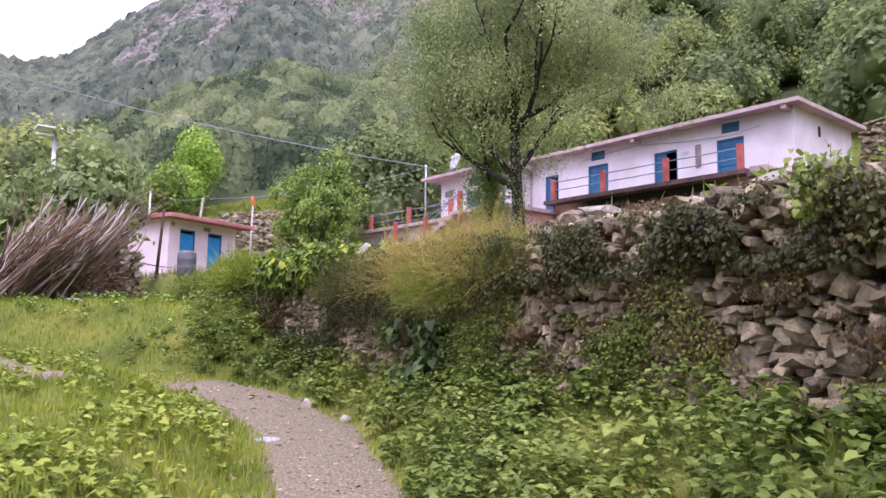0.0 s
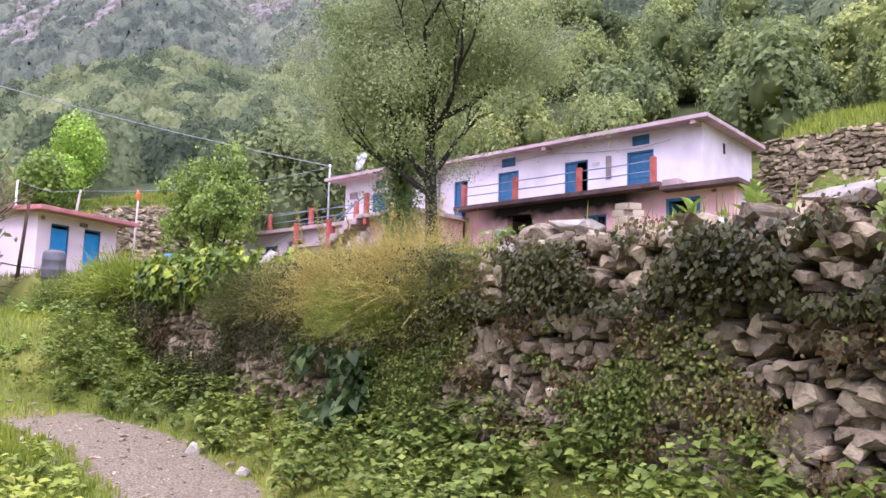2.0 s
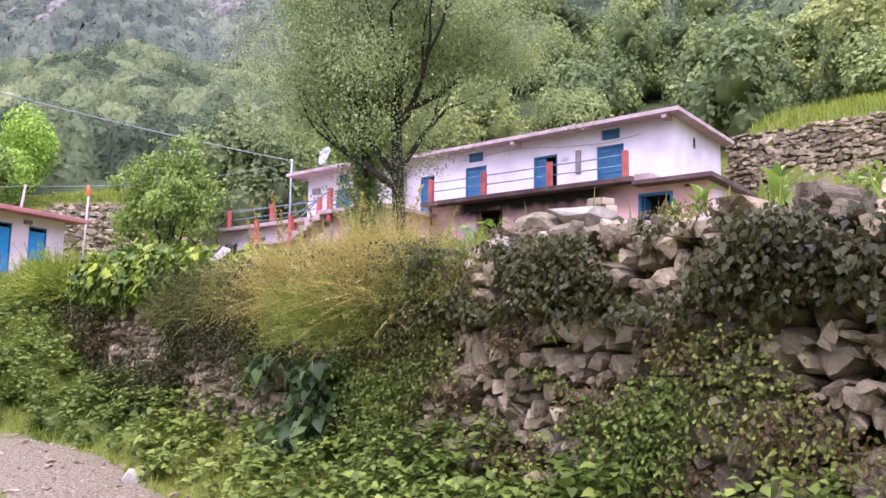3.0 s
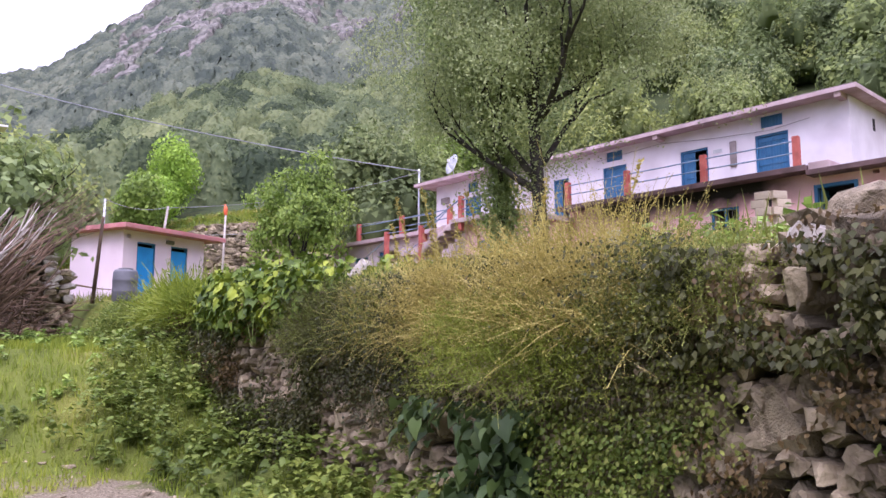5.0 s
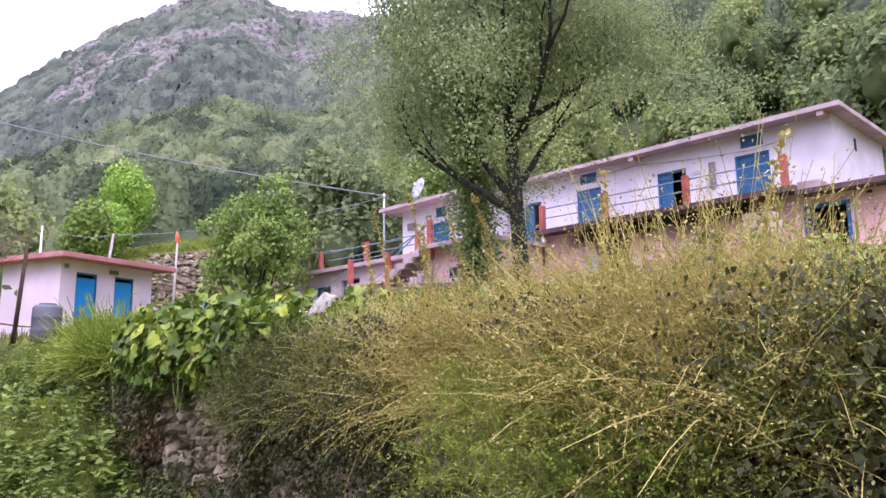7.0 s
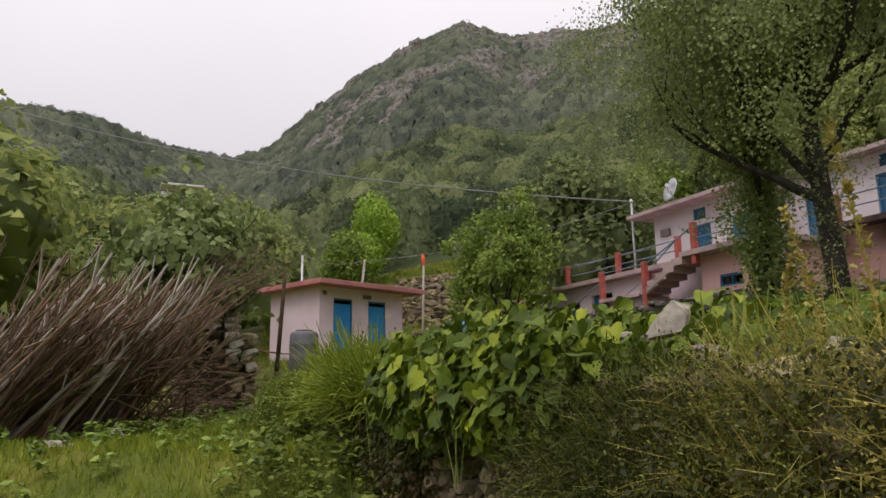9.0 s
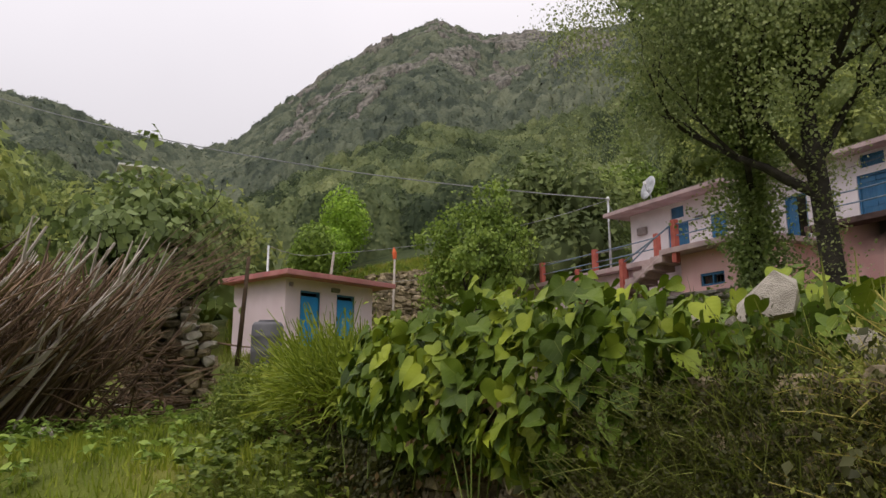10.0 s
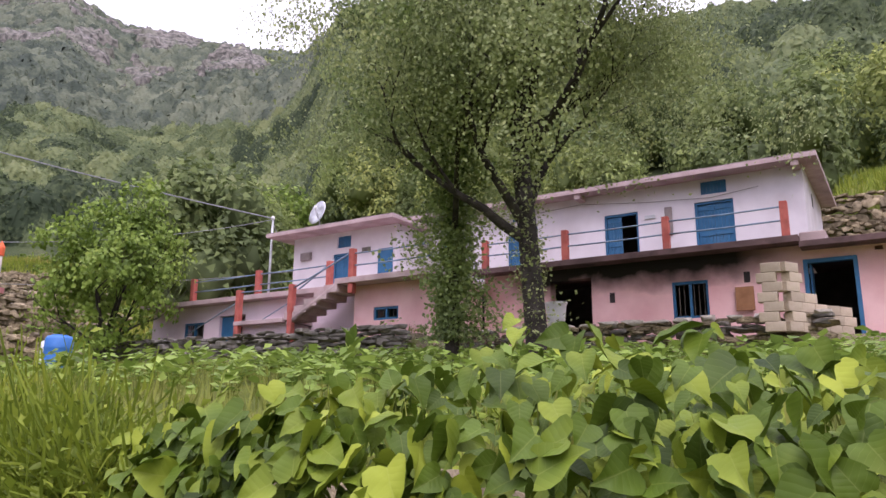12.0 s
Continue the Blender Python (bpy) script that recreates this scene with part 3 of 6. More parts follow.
def plank_door(parent, x0, x1, z0, z1, y, material, leaves_n=2, ajar=0.0, label="blue painted plank door", kind_name="door"):
    """Frame in the opening and leaves of ribbed planks set back in the reveal."""
    frame_m = material
    door = p_box(kind_name, parent, frame_m, (x0, x0 + 0.07, y + 0.04, y + 0.16, z0, z1), 0.006, label)
    p_box("door_frame", door, frame_m, (x1 - 0.07, x1, y + 0.04, y + 0.16, z0, z1), 0.006)
    p_box("lintel", door, frame_m, (x0 + 0.07, x1 - 0.07, y + 0.04, y + 0.16, z1 - 0.07, z1), 0.006)
    w = (x1 - x0 - 0.14) / leaves_n
    for i in range(leaves_n):
        bm = bmesh.new()
        a = x0 + 0.07 + i * w
        count = max(3, round(w / 0.1))
        for k in range(count):
            add_box(bm, a + k * w / count + 0.004, a + (k + 1) * w / count - 0.004, y + 0.09, y + 0.115, z0 + 0.02, z1 - 0.075)
        for zz in (z0 + 0.2, (z0 + z1) / 2, z1 - 0.25):
            add_box(bm, a + 0.01, a + w - 0.01, y + 0.072, y + 0.091, zz, zz + 0.1)
        leaf = settle(part("door_leaf", bm, material, door))
        if ajar and i == leaves_n - 1:
            hinge = Vector((x0 + 0.07 + (i + 1) * w, y + 0.1, 0))
            leaf.matrix_parent_inverse = leaf.matrix_parent_inverse @ Matrix.Translation(hinge) @ Matrix.Rotation(-ajar, 4, "Z") @ Matrix.Translation(-hinge)
    return door


def shutter(parent, x0, x1, z0, z1, y, material, label="blue painted wooden shutter", panes=2):
    win = p_box("window", parent, material, (x0, x1, y + 0.05, y + 0.12, z0, z0 + 0.06), 0.005, label)
    p_box("window_frame", win, material, (x0, x1, y + 0.05, y + 0.12, z1 - 0.06, z1), 0.005)
    p_box("window_frame", win, material, (x0, x0 + 0.06, y + 0.05, y + 0.12, z0 + 0.06, z1 - 0.06), 0.005)
    p_box("window_frame", win, material, (x1 - 0.06, x1, y + 0.05, y + 0.12, z0 + 0.06, z1 - 0.06), 0.005)
    w = (x1 - x0 - 0.12) / panes
    for i in range(panes):
        bm = bmesh.new()
        for k in range(3):
            a = x0 + 0.06 + i * w + k * w / 3
            add_box(bm, a + 0.003, a + w / 3 - 0.003, y + 0.075, y + 0.1, z0 + 0.06, z1 - 0.06)
        settle(part("shutter_leaf", bm, material, win))
    return win


def open_window(parent, x0, x1, z0, z1, y, material, label="blue framed window with dark opening"):
    win = p_box("window", parent, material, (x0, x1, y + 0.03, y + 0.13, z0, z0 + 0.06), 0.005, label)
    p_box("window_frame", win, material, (x0, x1, y + 0.03, y + 0.13, z1 - 0.07, z1), 0.005)
    for a in (x0, (x0 + x1) / 2 - 0.03, x1 - 0.06):
        p_box("window_frame", win, material, (a, a + 0.06, y + 0.035, y + 0.125, z0 + 0.06, z1 - 0.07), 0.005)
    bm = bmesh.new()
    k = x0 + 0.16
    while k < x1 - 0.1:
        add_tube(bm, [(k, y + 0.08, z0 + 0.06), (k, y + 0.08, z1 - 0.07)], 0.007, 6)
        k += 0.12
    settle(part("window_bars", bm, SLATE, win))
    return win


def roof_slab(parent, x0, x1, y0, y1, z0, z1, material, top_material, name="roof", label=""):
    roof = p_box(name, parent, material, (x0, x1, y0, y1, z0, z1), 0.015, label)
    p_box("roof_top", roof, top_material, (x0 + 0.02, x1 - 0.02, y0 + 0.02, y1 - 0.02, z1 + 0.003, z1 + 0.03), 0.008)
    return roof


def rail_post(parent, x, y, z0, z1, w=0.17):
    return p_box("rail_post", parent, POSTRED, (x - w / 2, x + w / 2, y - w / 2, y + w / 2, z0, z1), 0.015)


def rail(parent, a, b, r=0.022):
    mid = [(p + q) / 2 for p, q in zip(a, b)]
    mid[2] -= 0.012
    return p_tube("handrail", parent, RAILBLUE, [a, mid, b], r)


def main_house():
    h = empty("house", (-15, 24, 4.0), "long two-storey pink and white house with flat roof and blue doors", "house")
    y = 25.0
    holes = [(-12.81, -11.71, 6.47, 8.53), (-12.6, -11.87, 8.74, 9.14), (-15.6, -14.51, 6.47, 8.52),
             (-19.05, -17.93, 6.47, 8.53), (-18.88, -18.11, 8.74, 9.14), (-21.64, -20.8, 6.47, 8.45)]
    settle(part("wall", pierced("x", -22.5, -9.85, 6.43, 9.22, y, 0.3, holes), WHITE, h, "white limewashed upper wall"))
    p_box("wall", h, WHITE, (-10.15, -9.85, y + 0.3, 29.9, 6.43, 9.22))
    p_box("wall", h, WHITE, (-22.5, -22.2, y + 0.3, 29.9, 6.43, 9.22))
    p_box("wall", h, WHITE, (-22.2, -10.15, 29.6, 29.9, 6.43, 9.22))
    p_box("inner_wall", h, DARKROOM, (-22.2, -10.15, 27.4, 27.5, 6.45, 9.2))
    roof_slab(h, -22.9, -9.42, 24.42, 30.3, 9.22, 9.36, ROOFPINK, CONCRETE, label="flat concrete roof with faded pink edge")
    for bx in (-9.98, -16.3):
        p_box("roof_beam_end", h, ROOFPINK, (bx - 0.1, bx + 0.1, 24.48, 25.0, 9.06, 9.22), 0.01)
    # Flat dark plate in place of the vent's shaded hole.
    p_box("roof_vent", h, OPENING_SHADE, (-9.852, -9.84, 26.9, 27.1, 8.45, 8.85))
    plank_door(h, -12.81, -11.71, 6.47, 8.53, y, BLUE, label="closed blue double plank door")
    shutter(h, -12.6, -11.87, 8.74, 9.14, y, BLUE)
    plank_door(h, -15.6, -14.51, 6.47, 8.52, y, BLUE, 2, 1.9, "half-open blue plank door to a dark room")
    plank_door(h, -19.05, -17.93, 6.47, 8.53, y, BLUE, label="closed blue double plank door")
    shutter(h, -18.88, -18.11, 8.74, 9.14, y, BLUE)
    plank_door(h, -21.64, -20.8, 6.47, 8.45, y, BLUE, 2, 1.9, "half-open blue plank door to a dark room")
    # terrace on the lower storey
    p_box("terrace_slab", h, SLAB, (-18.4, -9.75, 21.35, 25.0, 6.27, 6.43), 0.012, "stained concrete terrace slab")
    p_box("terrace_slab", h, SLAB, (-9.75, -7.3, 21.35, 26.5, 6.13, 6.27), 0.012, "stained concrete wing roof")
    p_box("terrace_step", h, ROOFPINK, (-9.74, -9.2, 21.5, 22.3, 6.275, 6.5), 0.03)
    lower = [(-16.1, -14.9, 4.1, 5.96), (-12.77, -11.89, 4.72, 5.65), (-9.75, -8.65, 4.1, 5.92), (-8.3, -8.14, 6.0, 6.09)]
    settle(part("wall", pierced("x", -18.2, -7.6, 3.9, 6.13, 21.85, 0.35, lower), SOOTSHADEPINK, h, "pink limewashed lower wall darkened by soot and painted slab shade"))
    p_box("wall", h, SOOTSHADEPINK, (-18.2, -9.75, 21.85, 22.2, 6.132, 6.268))
    p_box("wall", h, PALEPINK, (-7.9, -7.6, 22.2, 26.4, 3.9, 6.13))
    p_box("wall", h, PINK, (-18.2, -17.9, 22.2, 26.4, 3.9, 6.26))
    p_box("inner_wall", h, DARKROOM, (-17.9, -7.9, 25.0, 25.2, 3.9, 6.12))
    p_box("inner_wall", h, DARKROOM, (-10.6, -10.4, 22.2, 25.0, 3.9, 6.12))
    p_box("floor_slab", h, CONCRETE, (-18.2, -7.6, 21.7, 26.4, 3.9, 4.09))
    open_window(h, -12.77, -11.89, 4.72, 5.65, 21.85, BLUE)
    d = p_box("door", h, BLUE, (-9.75, -9.66, 21.82, 21.98, 4.1, 5.92), 0.006, "blue door frame to a dark room")
    p_box("door_frame", d, BLUE, (-8.74, -8.65, 21.82, 21.98, 4.1, 5.92), 0.006)
    p_box("lintel", d, BLUE, (-9.66, -8.74, 21.82, 21.98, 5.83, 5.92), 0.006)
    p_box("door_leaf", d, BLUE, (-9.64, -9.6, 21.99, 22.45, 4.12, 5.82), 0.006)
    p_box("meter_frame", h, CONCRETE, (-13.68, -13.46, 24.94, 24.996, 7.64, 8.51), 0.008, "grey metal bracket on the wall")
    p_box("name_plate", h, STEEL, (-14.3, -13.98, 24.97, 24.996, 8.22, 8.34), 0.004, "small grey name plate")
    # Wall niches are flat plates, their inner shade given as dark colour.
    for nx, nz in ((-14.33, 5.25), (-16.45, 5.1), (-10.98, 5.5)):
        p_box("niche_shade", h, OPENING_SHADE, (nx - 0.07, nx + 0.07, 21.835, 21.846, nz, nz + 0.26), 0.004, "flat dark patch for the shade in a wall niche")
    p_tube("wall_cable", h, SLATE, [(-11.0, 24.96, 8.75), (-12.3, 24.96, 8.62), (-14.2, 24.96, 8.75), (-16.4, 24.96, 9.0), (-19.3, 24.96, 8.85)], 0.008, 5)
    for px in (-10.0, -12.73, -15.46, -17.95):
        rail_post(h, px, 21.47, 6.43, 7.27)
    posts = [-10.0, -12.73, -15.46, -17.95]
    for a, b in zip(posts, posts[1:]):
        for z in (6.82, 7.15):
            rail(h, (a, 21.47, z), (b, 21.47, z))
    return h


def lower_house():
    h = empty("house", (-25, 22, 4.3), "two-storey pink and white house with red stair posts and terrace", "house")
    y = 23.4
    holes = [(-25.52, -24.49, 6.1, 8.05), (-25.34, -24.69, 8.26, 8.7), (-22.95, -22.62, 6.1, 8.02)]
    settle(part("wall", pierced("x", -27.55, -22.6, 6.05, 8.86, y, 0.3, holes[:2]), WHITE, h, "white limewashed upper wall"))
    p_box("wall", h, WHITE, (-27.55, -27.25, y + 0.3, 28.0, 6.05, 8.86))
    p_box("wall", h, WHITE, (-27.25, -22.6, 27.7, 28.0, 6.05, 8.86))
    p_box("wall", h, WHITE, (-22.9, -22.6, y + 0.3, 27.7, 6.05, 8.86))
    roof_slab(h, -28.3, -22.2, 22.6, 28.4, 8.86, 9.0, ROOFPINK, CONCRETE, label="flat concrete roof with faded pink edge")
    plank_door(h, -25.52, -24.49, 6.1, 8.05, y, BLUE, label="closed blue double plank door")
    shutter(h, -25.34, -24.69, 8.26, 8.7, y, BLUE)
    p_box("door", h, BLUE, (-23.4, -22.75, y - 0.03, y - 0.004, 6.1, 8.02), 0.006, "closed blue plank door")
    p_box("name_plate", h, SLATE, (-24.15, -23.75, y - 0.03, y - 0.004, 8.0, 8.15), 0.004, "small dark name plate")
    p_box("meter_box", h, CONCRETE, (-27.1, -26.6, y - 0.12, y - 0.004, 7.95, 8.25), 0.02, "grey electric meter box")
    # lower storey and its terrace
    low = [(-29.3, -28.26, 4.7, 5.33), (-27.48, -26.22, 4.35, 5.48)]
    settle(part("wall", pierced("x", -31.1, -21.0, 4.2, 5.87, 20.0, 0.35, low), PALEPINK, h, "pale pink lower wall"))
    low2 = [(-20.3, -19.45, 4.86, 5.22)]
    settle(part("wall", pierced("x", -21.0, -18.25, 4.1, 5.87, 19.3, 0.35, low2), PINK, h, "pink limewashed lower wall"))
    p_box("wall", h, PINK, (-21.0, -20.7, 19.65, 20.35, 4.1, 5.87))
    p_box("wall", h, PINK, (-18.55, -18.25, 19.65, 21.8, 4.1, 5.87))
    p_box("wall", h, SLATE, (-31.1, -30.8, 20.35, 23.4, 4.2, 5.87))
    p_box("inner_wall", h, DARKROOM, (-30.8, -18.55, 23.42, 23.6, 4.2, 5.87))
    p_box("terrace_slab", h, ROOFPINK, (-31.4, -21.3, 19.6, 23.4, 5.88, 6.04), 0.012, "faded pink terrace slab")
    p_box("terrace_slab", h, ROOFPINK, (-21.3, -18.0, 18.75, 23.4, 5.88, 6.04), 0.012, "faded pink terrace slab")
    open_window(h, -29.3, -28.26, 4.7, 5.33, 20.0, BLUE)
    open_window(h, -20.3, -19.45, 4.86, 5.22, 19.3, BLUE)
    p_box("door", h, BLUE, (-27.46, -26.85, 20.1, 20.14, 4.36, 5.46), 0.006, "blue sheet door")
    for px in (-28.6, -25.4, -22.35):
        rail_post(h, px, 19.72, 6.04, 6.82)
    for px in (-20.75,):
        rail_post(h, px, 18.87, 5.6, 6.86)
    for a, b in ((-28.6, -25.4), (-25.4, -22.35)):
        for z in (6.36, 6.7):
            rail(h, (a, 19.72, z), (b, 19.72, z))
    for z in (6.38, 6.72):
        rail(h, (-20.75, 18.87, z), (-18.1, 18.87, z))
    # stair: landing, five steps up to the terrace, and a flight down
    p_box("stair_landing", h, ROOFPINK, (-25.3, -23.2, 18.7, 19.98, 4.92, 5.04), 0.012)
    p_box("stair_base", h, PALEPINK, (-25.2, -23.3, 19.0, 19.9, 3.6, 4.92))
    for px, py in ((-25.2, 18.8), (-23.9, 19.72), (-22.95, 18.8)):
        rail_post(h, px, py, 4.3, 6.02)
    for i in range(5):
        p_box("stair_step", h, ROOFPINK, (-23.2 + i * 0.38, -22.72 + i * 0.38, 18.75, 19.65, 4.98 + i * 0.17, 5.2 + i * 0.17), 0.01)
    p_tube("stair_stringer", h, ROOFPINK, [(-23.1, 18.82, 4.85), (-21.3, 18.82, 5.85)], 0.09, 6)
    rail(h, (-23.9, 19.72, 5.9), (-22.35, 19.72, 6.75), 0.026)
    rail(h, (-22.95, 18.8, 5.9), (-20.75, 18.87, 6.78), 0.026)
    rail(h, (-25.2, 18.8, 5.95), (-22.95, 18.8, 5.95))
    rail(h, (-25.2, 18.8, 5.7), (-27.6, 18.8, 4.75), 0.016)
    rail(h, (-23.9, 19.72, 5.7), (-26.3, 19.72, 4.75), 0.016)
    return h


main_house()
lower_house()


def satellite_dish():
    t = empty("satellite_dish", (-26.3, 23.2, 9.02), "grey satellite dish on a bent arm on the flat roof", "dish")
    bm = bmesh.new()
    bmesh.ops.create_uvsphere(bm, u_segments=20, v_segments=12, radius=0.98)
    bmesh.ops.delete(bm, geom=[v for v in bm.verts if v.co.z > -0.74], context="VERTS")
    bmesh.ops.translate(bm, verts=bm.verts, vec=(0, 0, 0.8))
    bmesh.ops.solidify(bm, geom=bm.faces[:], thickness=0.015)
    dish = part("reflector", bm, STEEL, t, smooth=True)
    dish.matrix_local = pose(0.05, -0.05, 0.72, 75, 0, -12)
    part("mast", tube([(0.1, 0.1, 0), (0.1, 0.1, 0.3), (0.07, 0.02, 0.68)], 0.025), STEEL, t)
    part("feed_arm", tube([(0.1, 0.05, 0.45), (0.35, -0.35, 0.5), (0.42, -0.5, 0.72)], 0.018), STEEL, t)
    part("feed_head", box(0.38, 0.48, -0.56, -0.46, 0.68, 0.8, 0.01), WHITEPLASTIC, t)


satellite_dish()


def service_pole(x, y, z0, z1, r, label, lean=(0, 0), head=True, material=STEEL):
    p = empty("utility_pole", (x, y, z0), label, "pole")
    part("pole_shaft", tube([(0, 0, 0), (lean[0] / 2, lean[1] / 2, (z1 - z0) / 2), (lean[0], lean[1], z1 - z0)], [r, r * 0.9, r * 0.75], 10), material, p, smooth=True)
    if head:
        part("insulator", tube([(lean[0], lean[1], z1 - z0), (lean[0], lean[1], z1 - z0 + 0.06), (lean[0], lean[1], z1 - z0 + 0.14)], [0.06, 0.08, 0.04], 10), WHITEPLASTIC, p, smooth=True)
    return p


service_pole(-28.4, 23.0, 6.04, 9.7, 0.055, "thin galvanised service pole on the terrace")


def shed():
    """Small two-door outhouse; its own axes: u along the door face, v into it."""
    t = empty("outhouse", (-26.4, 9.0, 2.95), "small pink outhouse with red roof slab and two bright blue doors", "outhouse")
    t.rotation_euler = (0, 0, radians(113))
    L, D, H = 3.55, 2.6, 2.34
    doors = [(0.55, 1.32, 0.05, 2.0), (2.0, 2.77, 0.05, 2.0)]
    part("wall", pierced("x", 0, L, 0, H, 0, 0.18, [*doors, (0.12, 0.28, 2.08, 2.22)]), PALEPINK, t)
    part("wall", box(0, 0.18, 0.18, D, 0, H), PALEPINK, t)
    part("wall", box(L - 0.18, L, 0.18, D, 0, H), PALEPINK, t)
    part("wall", box(0.18, L - 0.18, D - 0.18, D, 0, H), PALEPINK, t)
    part("roof", box(-0.4, L + 0.55, -0.55, D + 0.3, H, H + 0.16, 0.02), SHEDROOF, t, "faded red concrete roof slab")
    part("pipe_bracket", box(1.75, 2.05, -0.1, 0.0, 2.05, 2.18, 0.01), SLATE, t)
    for a, b, z0, z1 in doors:
        leaf = part("door", box(a + 0.04, b - 0.04, 0.05, 0.09, z0, z1 - 0.16, 0.006), SKYBLUE, t, "bright blue sheet metal door")
        part("door_frame", box(a, a + 0.04, 0.02, 0.14, z0, z1, 0.004), BLUE, leaf)
        part("door_frame", box(b - 0.04, b, 0.02, 0.14, z0, z1, 0.004), BLUE, leaf)
        part("door_frame", box(a + 0.04, b - 0.04, 0.02, 0.14, z1 - 0.05, z1, 0.004), BLUE, leaf)
        for zz in (z0 + 0.6, z0 + 1.2):
            part("door_rail", box(a + 0.05, b - 0.05, 0.038, 0.051, zz, zz + 0.035, 0.003), SKYBLUE, leaf)
    # Dark sheet added behind the doors to give the shade inside.
    part("inner_shade_sheet", box(0.19, L - 0.19, 0.5, 0.55, 0.02, H - 0.01), DARKROOM, t)


shed()


# ---- trees ----
def limb(bm, start, direction, length, radius, rng, depth, tips, sides=8):
    pts, radii = [start], [radius]
    d, p = direction.normalized(), start.copy()
    steps = 5
    for i in range(steps):
        d = (d + Vector(rng.normal(0, 0.13, 3)) + Vector((0, 0, 0.05))).normalized()
        p = p + d * length / steps
        pts.append(p.copy())
        radii.append(radius * (1 - 0.6 * (i + 1) / steps))
    add_tube(bm, pts, radii, sides, cap=False)
    if depth == 0:
        tips.extend(pts[2:])
        return
    for k in range(3 if depth > 1 else 4):
        at = pts[2 + k % 4] if k else pts[-1]
        side = Vector(rng.normal(0, 1, 3))
        side.z = abs(side.z) * 0.5 + 0.15
        nd = (d * 0.55 + side.normalized() * 0.85).normalized()
        limb(bm, at, nd, length * rng.uniform(0.55, 0.78), radii[min(3, len(radii) - 1)] * 0.62, rng, depth - 1, tips, max(4, sides - 2))


def tree(name, base, height, radius, leaf, count, material, label, seed=1, trunk_r=0.16, lean=(0, 0), trunk_part=0.35, ivy=0, group=""):
    """Tapered trunk with forking limbs and a ragged crown of single leaves round the twigs."""
    rng = np.random.default_rng(seed)
    t = empty(name, base, label, "tree", group)
    bm = bmesh.new()
    tips = []
    h0 = height * trunk_part
    top = Vector((lean[0], lean[1], h0))
    mid = Vector((lean[0] * 0.4, lean[1] * 0.4, h0 * 0.5))
    add_tube(bm, [(0, 0, -0.2), (0.02, 0.01, 0.15), mid, top], [trunk_r * 1.5, trunk_r * 1.15, trunk_r, trunk_r * 0.85], 10)
    n = 7
    for k in range(n):
        a = 2 * math.pi * (k + rng.uniform(-0.3, 0.3)) / n
        out = radius / height
        d = Vector((math.cos(a) * out * 1.5, math.sin(a) * out * 1.5, rng.uniform(0.25, 0.95)))
        limb(bm, Vector((0, 0, 0)).lerp(top, rng.uniform(0.5, 1.0)), d, (height - h0) * rng.uniform(0.4, 0.55), trunk_r * 0.6, rng, 2, tips)
    limb(bm, top, Vector((0.1, 0, 1)), (height - h0) * 0.5, trunk_r * 0.75, rng, 2, tips)
    part("trunk", bm, BARK, t, smooth=True)
    tips = np.array([tuple(p) for p in tips])
    c = np.array([lean[0], lean[1], h0 + (height - h0) * 0.45])
    # keep the crown in its outline, and fill it out
    rel = (tips - c) / np.array([radius, radius, (height - h0) * 0.58])
    rr = np.linalg.norm(rel, axis=1, keepdims=True)
    tips = c + rel / np.maximum(rr / rng.uniform(0.6, 1.05, rr.shape), 1) * np.array([radius, radius, (height - h0) * 0.62])
    more = unit(rng.normal(0, 1, (60, 3))) * rng.uniform(0.45, 1.2, (60, 1)) * np.array([radius, radius, (height - h0) * 0.55])
    more[:, 2] -= 0.22 * (height - h0) * (np.hypot(more[:, 0], more[:, 1]) / radius) ** 2
    tips = np.concatenate([tips] + [c + more] * max(1, len(tips) // 90))
    pick = rng.integers(0, len(tips), count)
    pts = tips[pick] + rng.normal(0, 1, (count, 3)) * np.array([0.085, 0.085, 0.065]) * radius
    if ivy:
        k = rng.uniform(0, 1, ivy)
        a = rng.uniform(0, 2 * np.pi, ivy)
        w = trunk_r * 1.1 + np.abs(rng.normal(0, 0.36, ivy)) * np.where(ivy > 6000, 1.0, 0.45 * (1 - 0.5 * k)) * (1 + 0.9 * np.sin(k * 9 + 1) * np.sin(a + k * 5))
        pts = np.concatenate([pts, np.stack([lean[0] * k + w * np.cos(a), lean[1] * k + w * np.sin(a), 0.6 + k * h0], -1)])
    verts = facing_leaves(pts, unit(pts - c + np.array([0, 0, 0.8])), leaf, 0.55, 0.6, narrow=1.2, rng=rng)
    mesh_object("crown", quads_mesh("crown", verts, LEAF_FACES), t, "", material)
    return t


def lattice(x, y, size, seed):
    """Smooth random field between 0 and 1, about size metres from hump to hump."""
    table = np.random.default_rng(seed).uniform(0, 1, (128, 128))
    u, v = x / size, y / size
    i, j = np.floor(u).astype(int), np.floor(v).astype(int)
    fu, fv = u - i, v - j
    fu, fv = fu * fu * (3 - 2 * fu), fv * fv * (3 - 2 * fv)
    i, j, k, m = i % 128, j % 128, (i + 1) % 128, (j + 1) % 128
    return (table[i, j] * (1 - fu) + table[k, j] * fu) * (1 - fv) + (table[i, m] * (1 - fu) + table[k, m] * fu) * fv


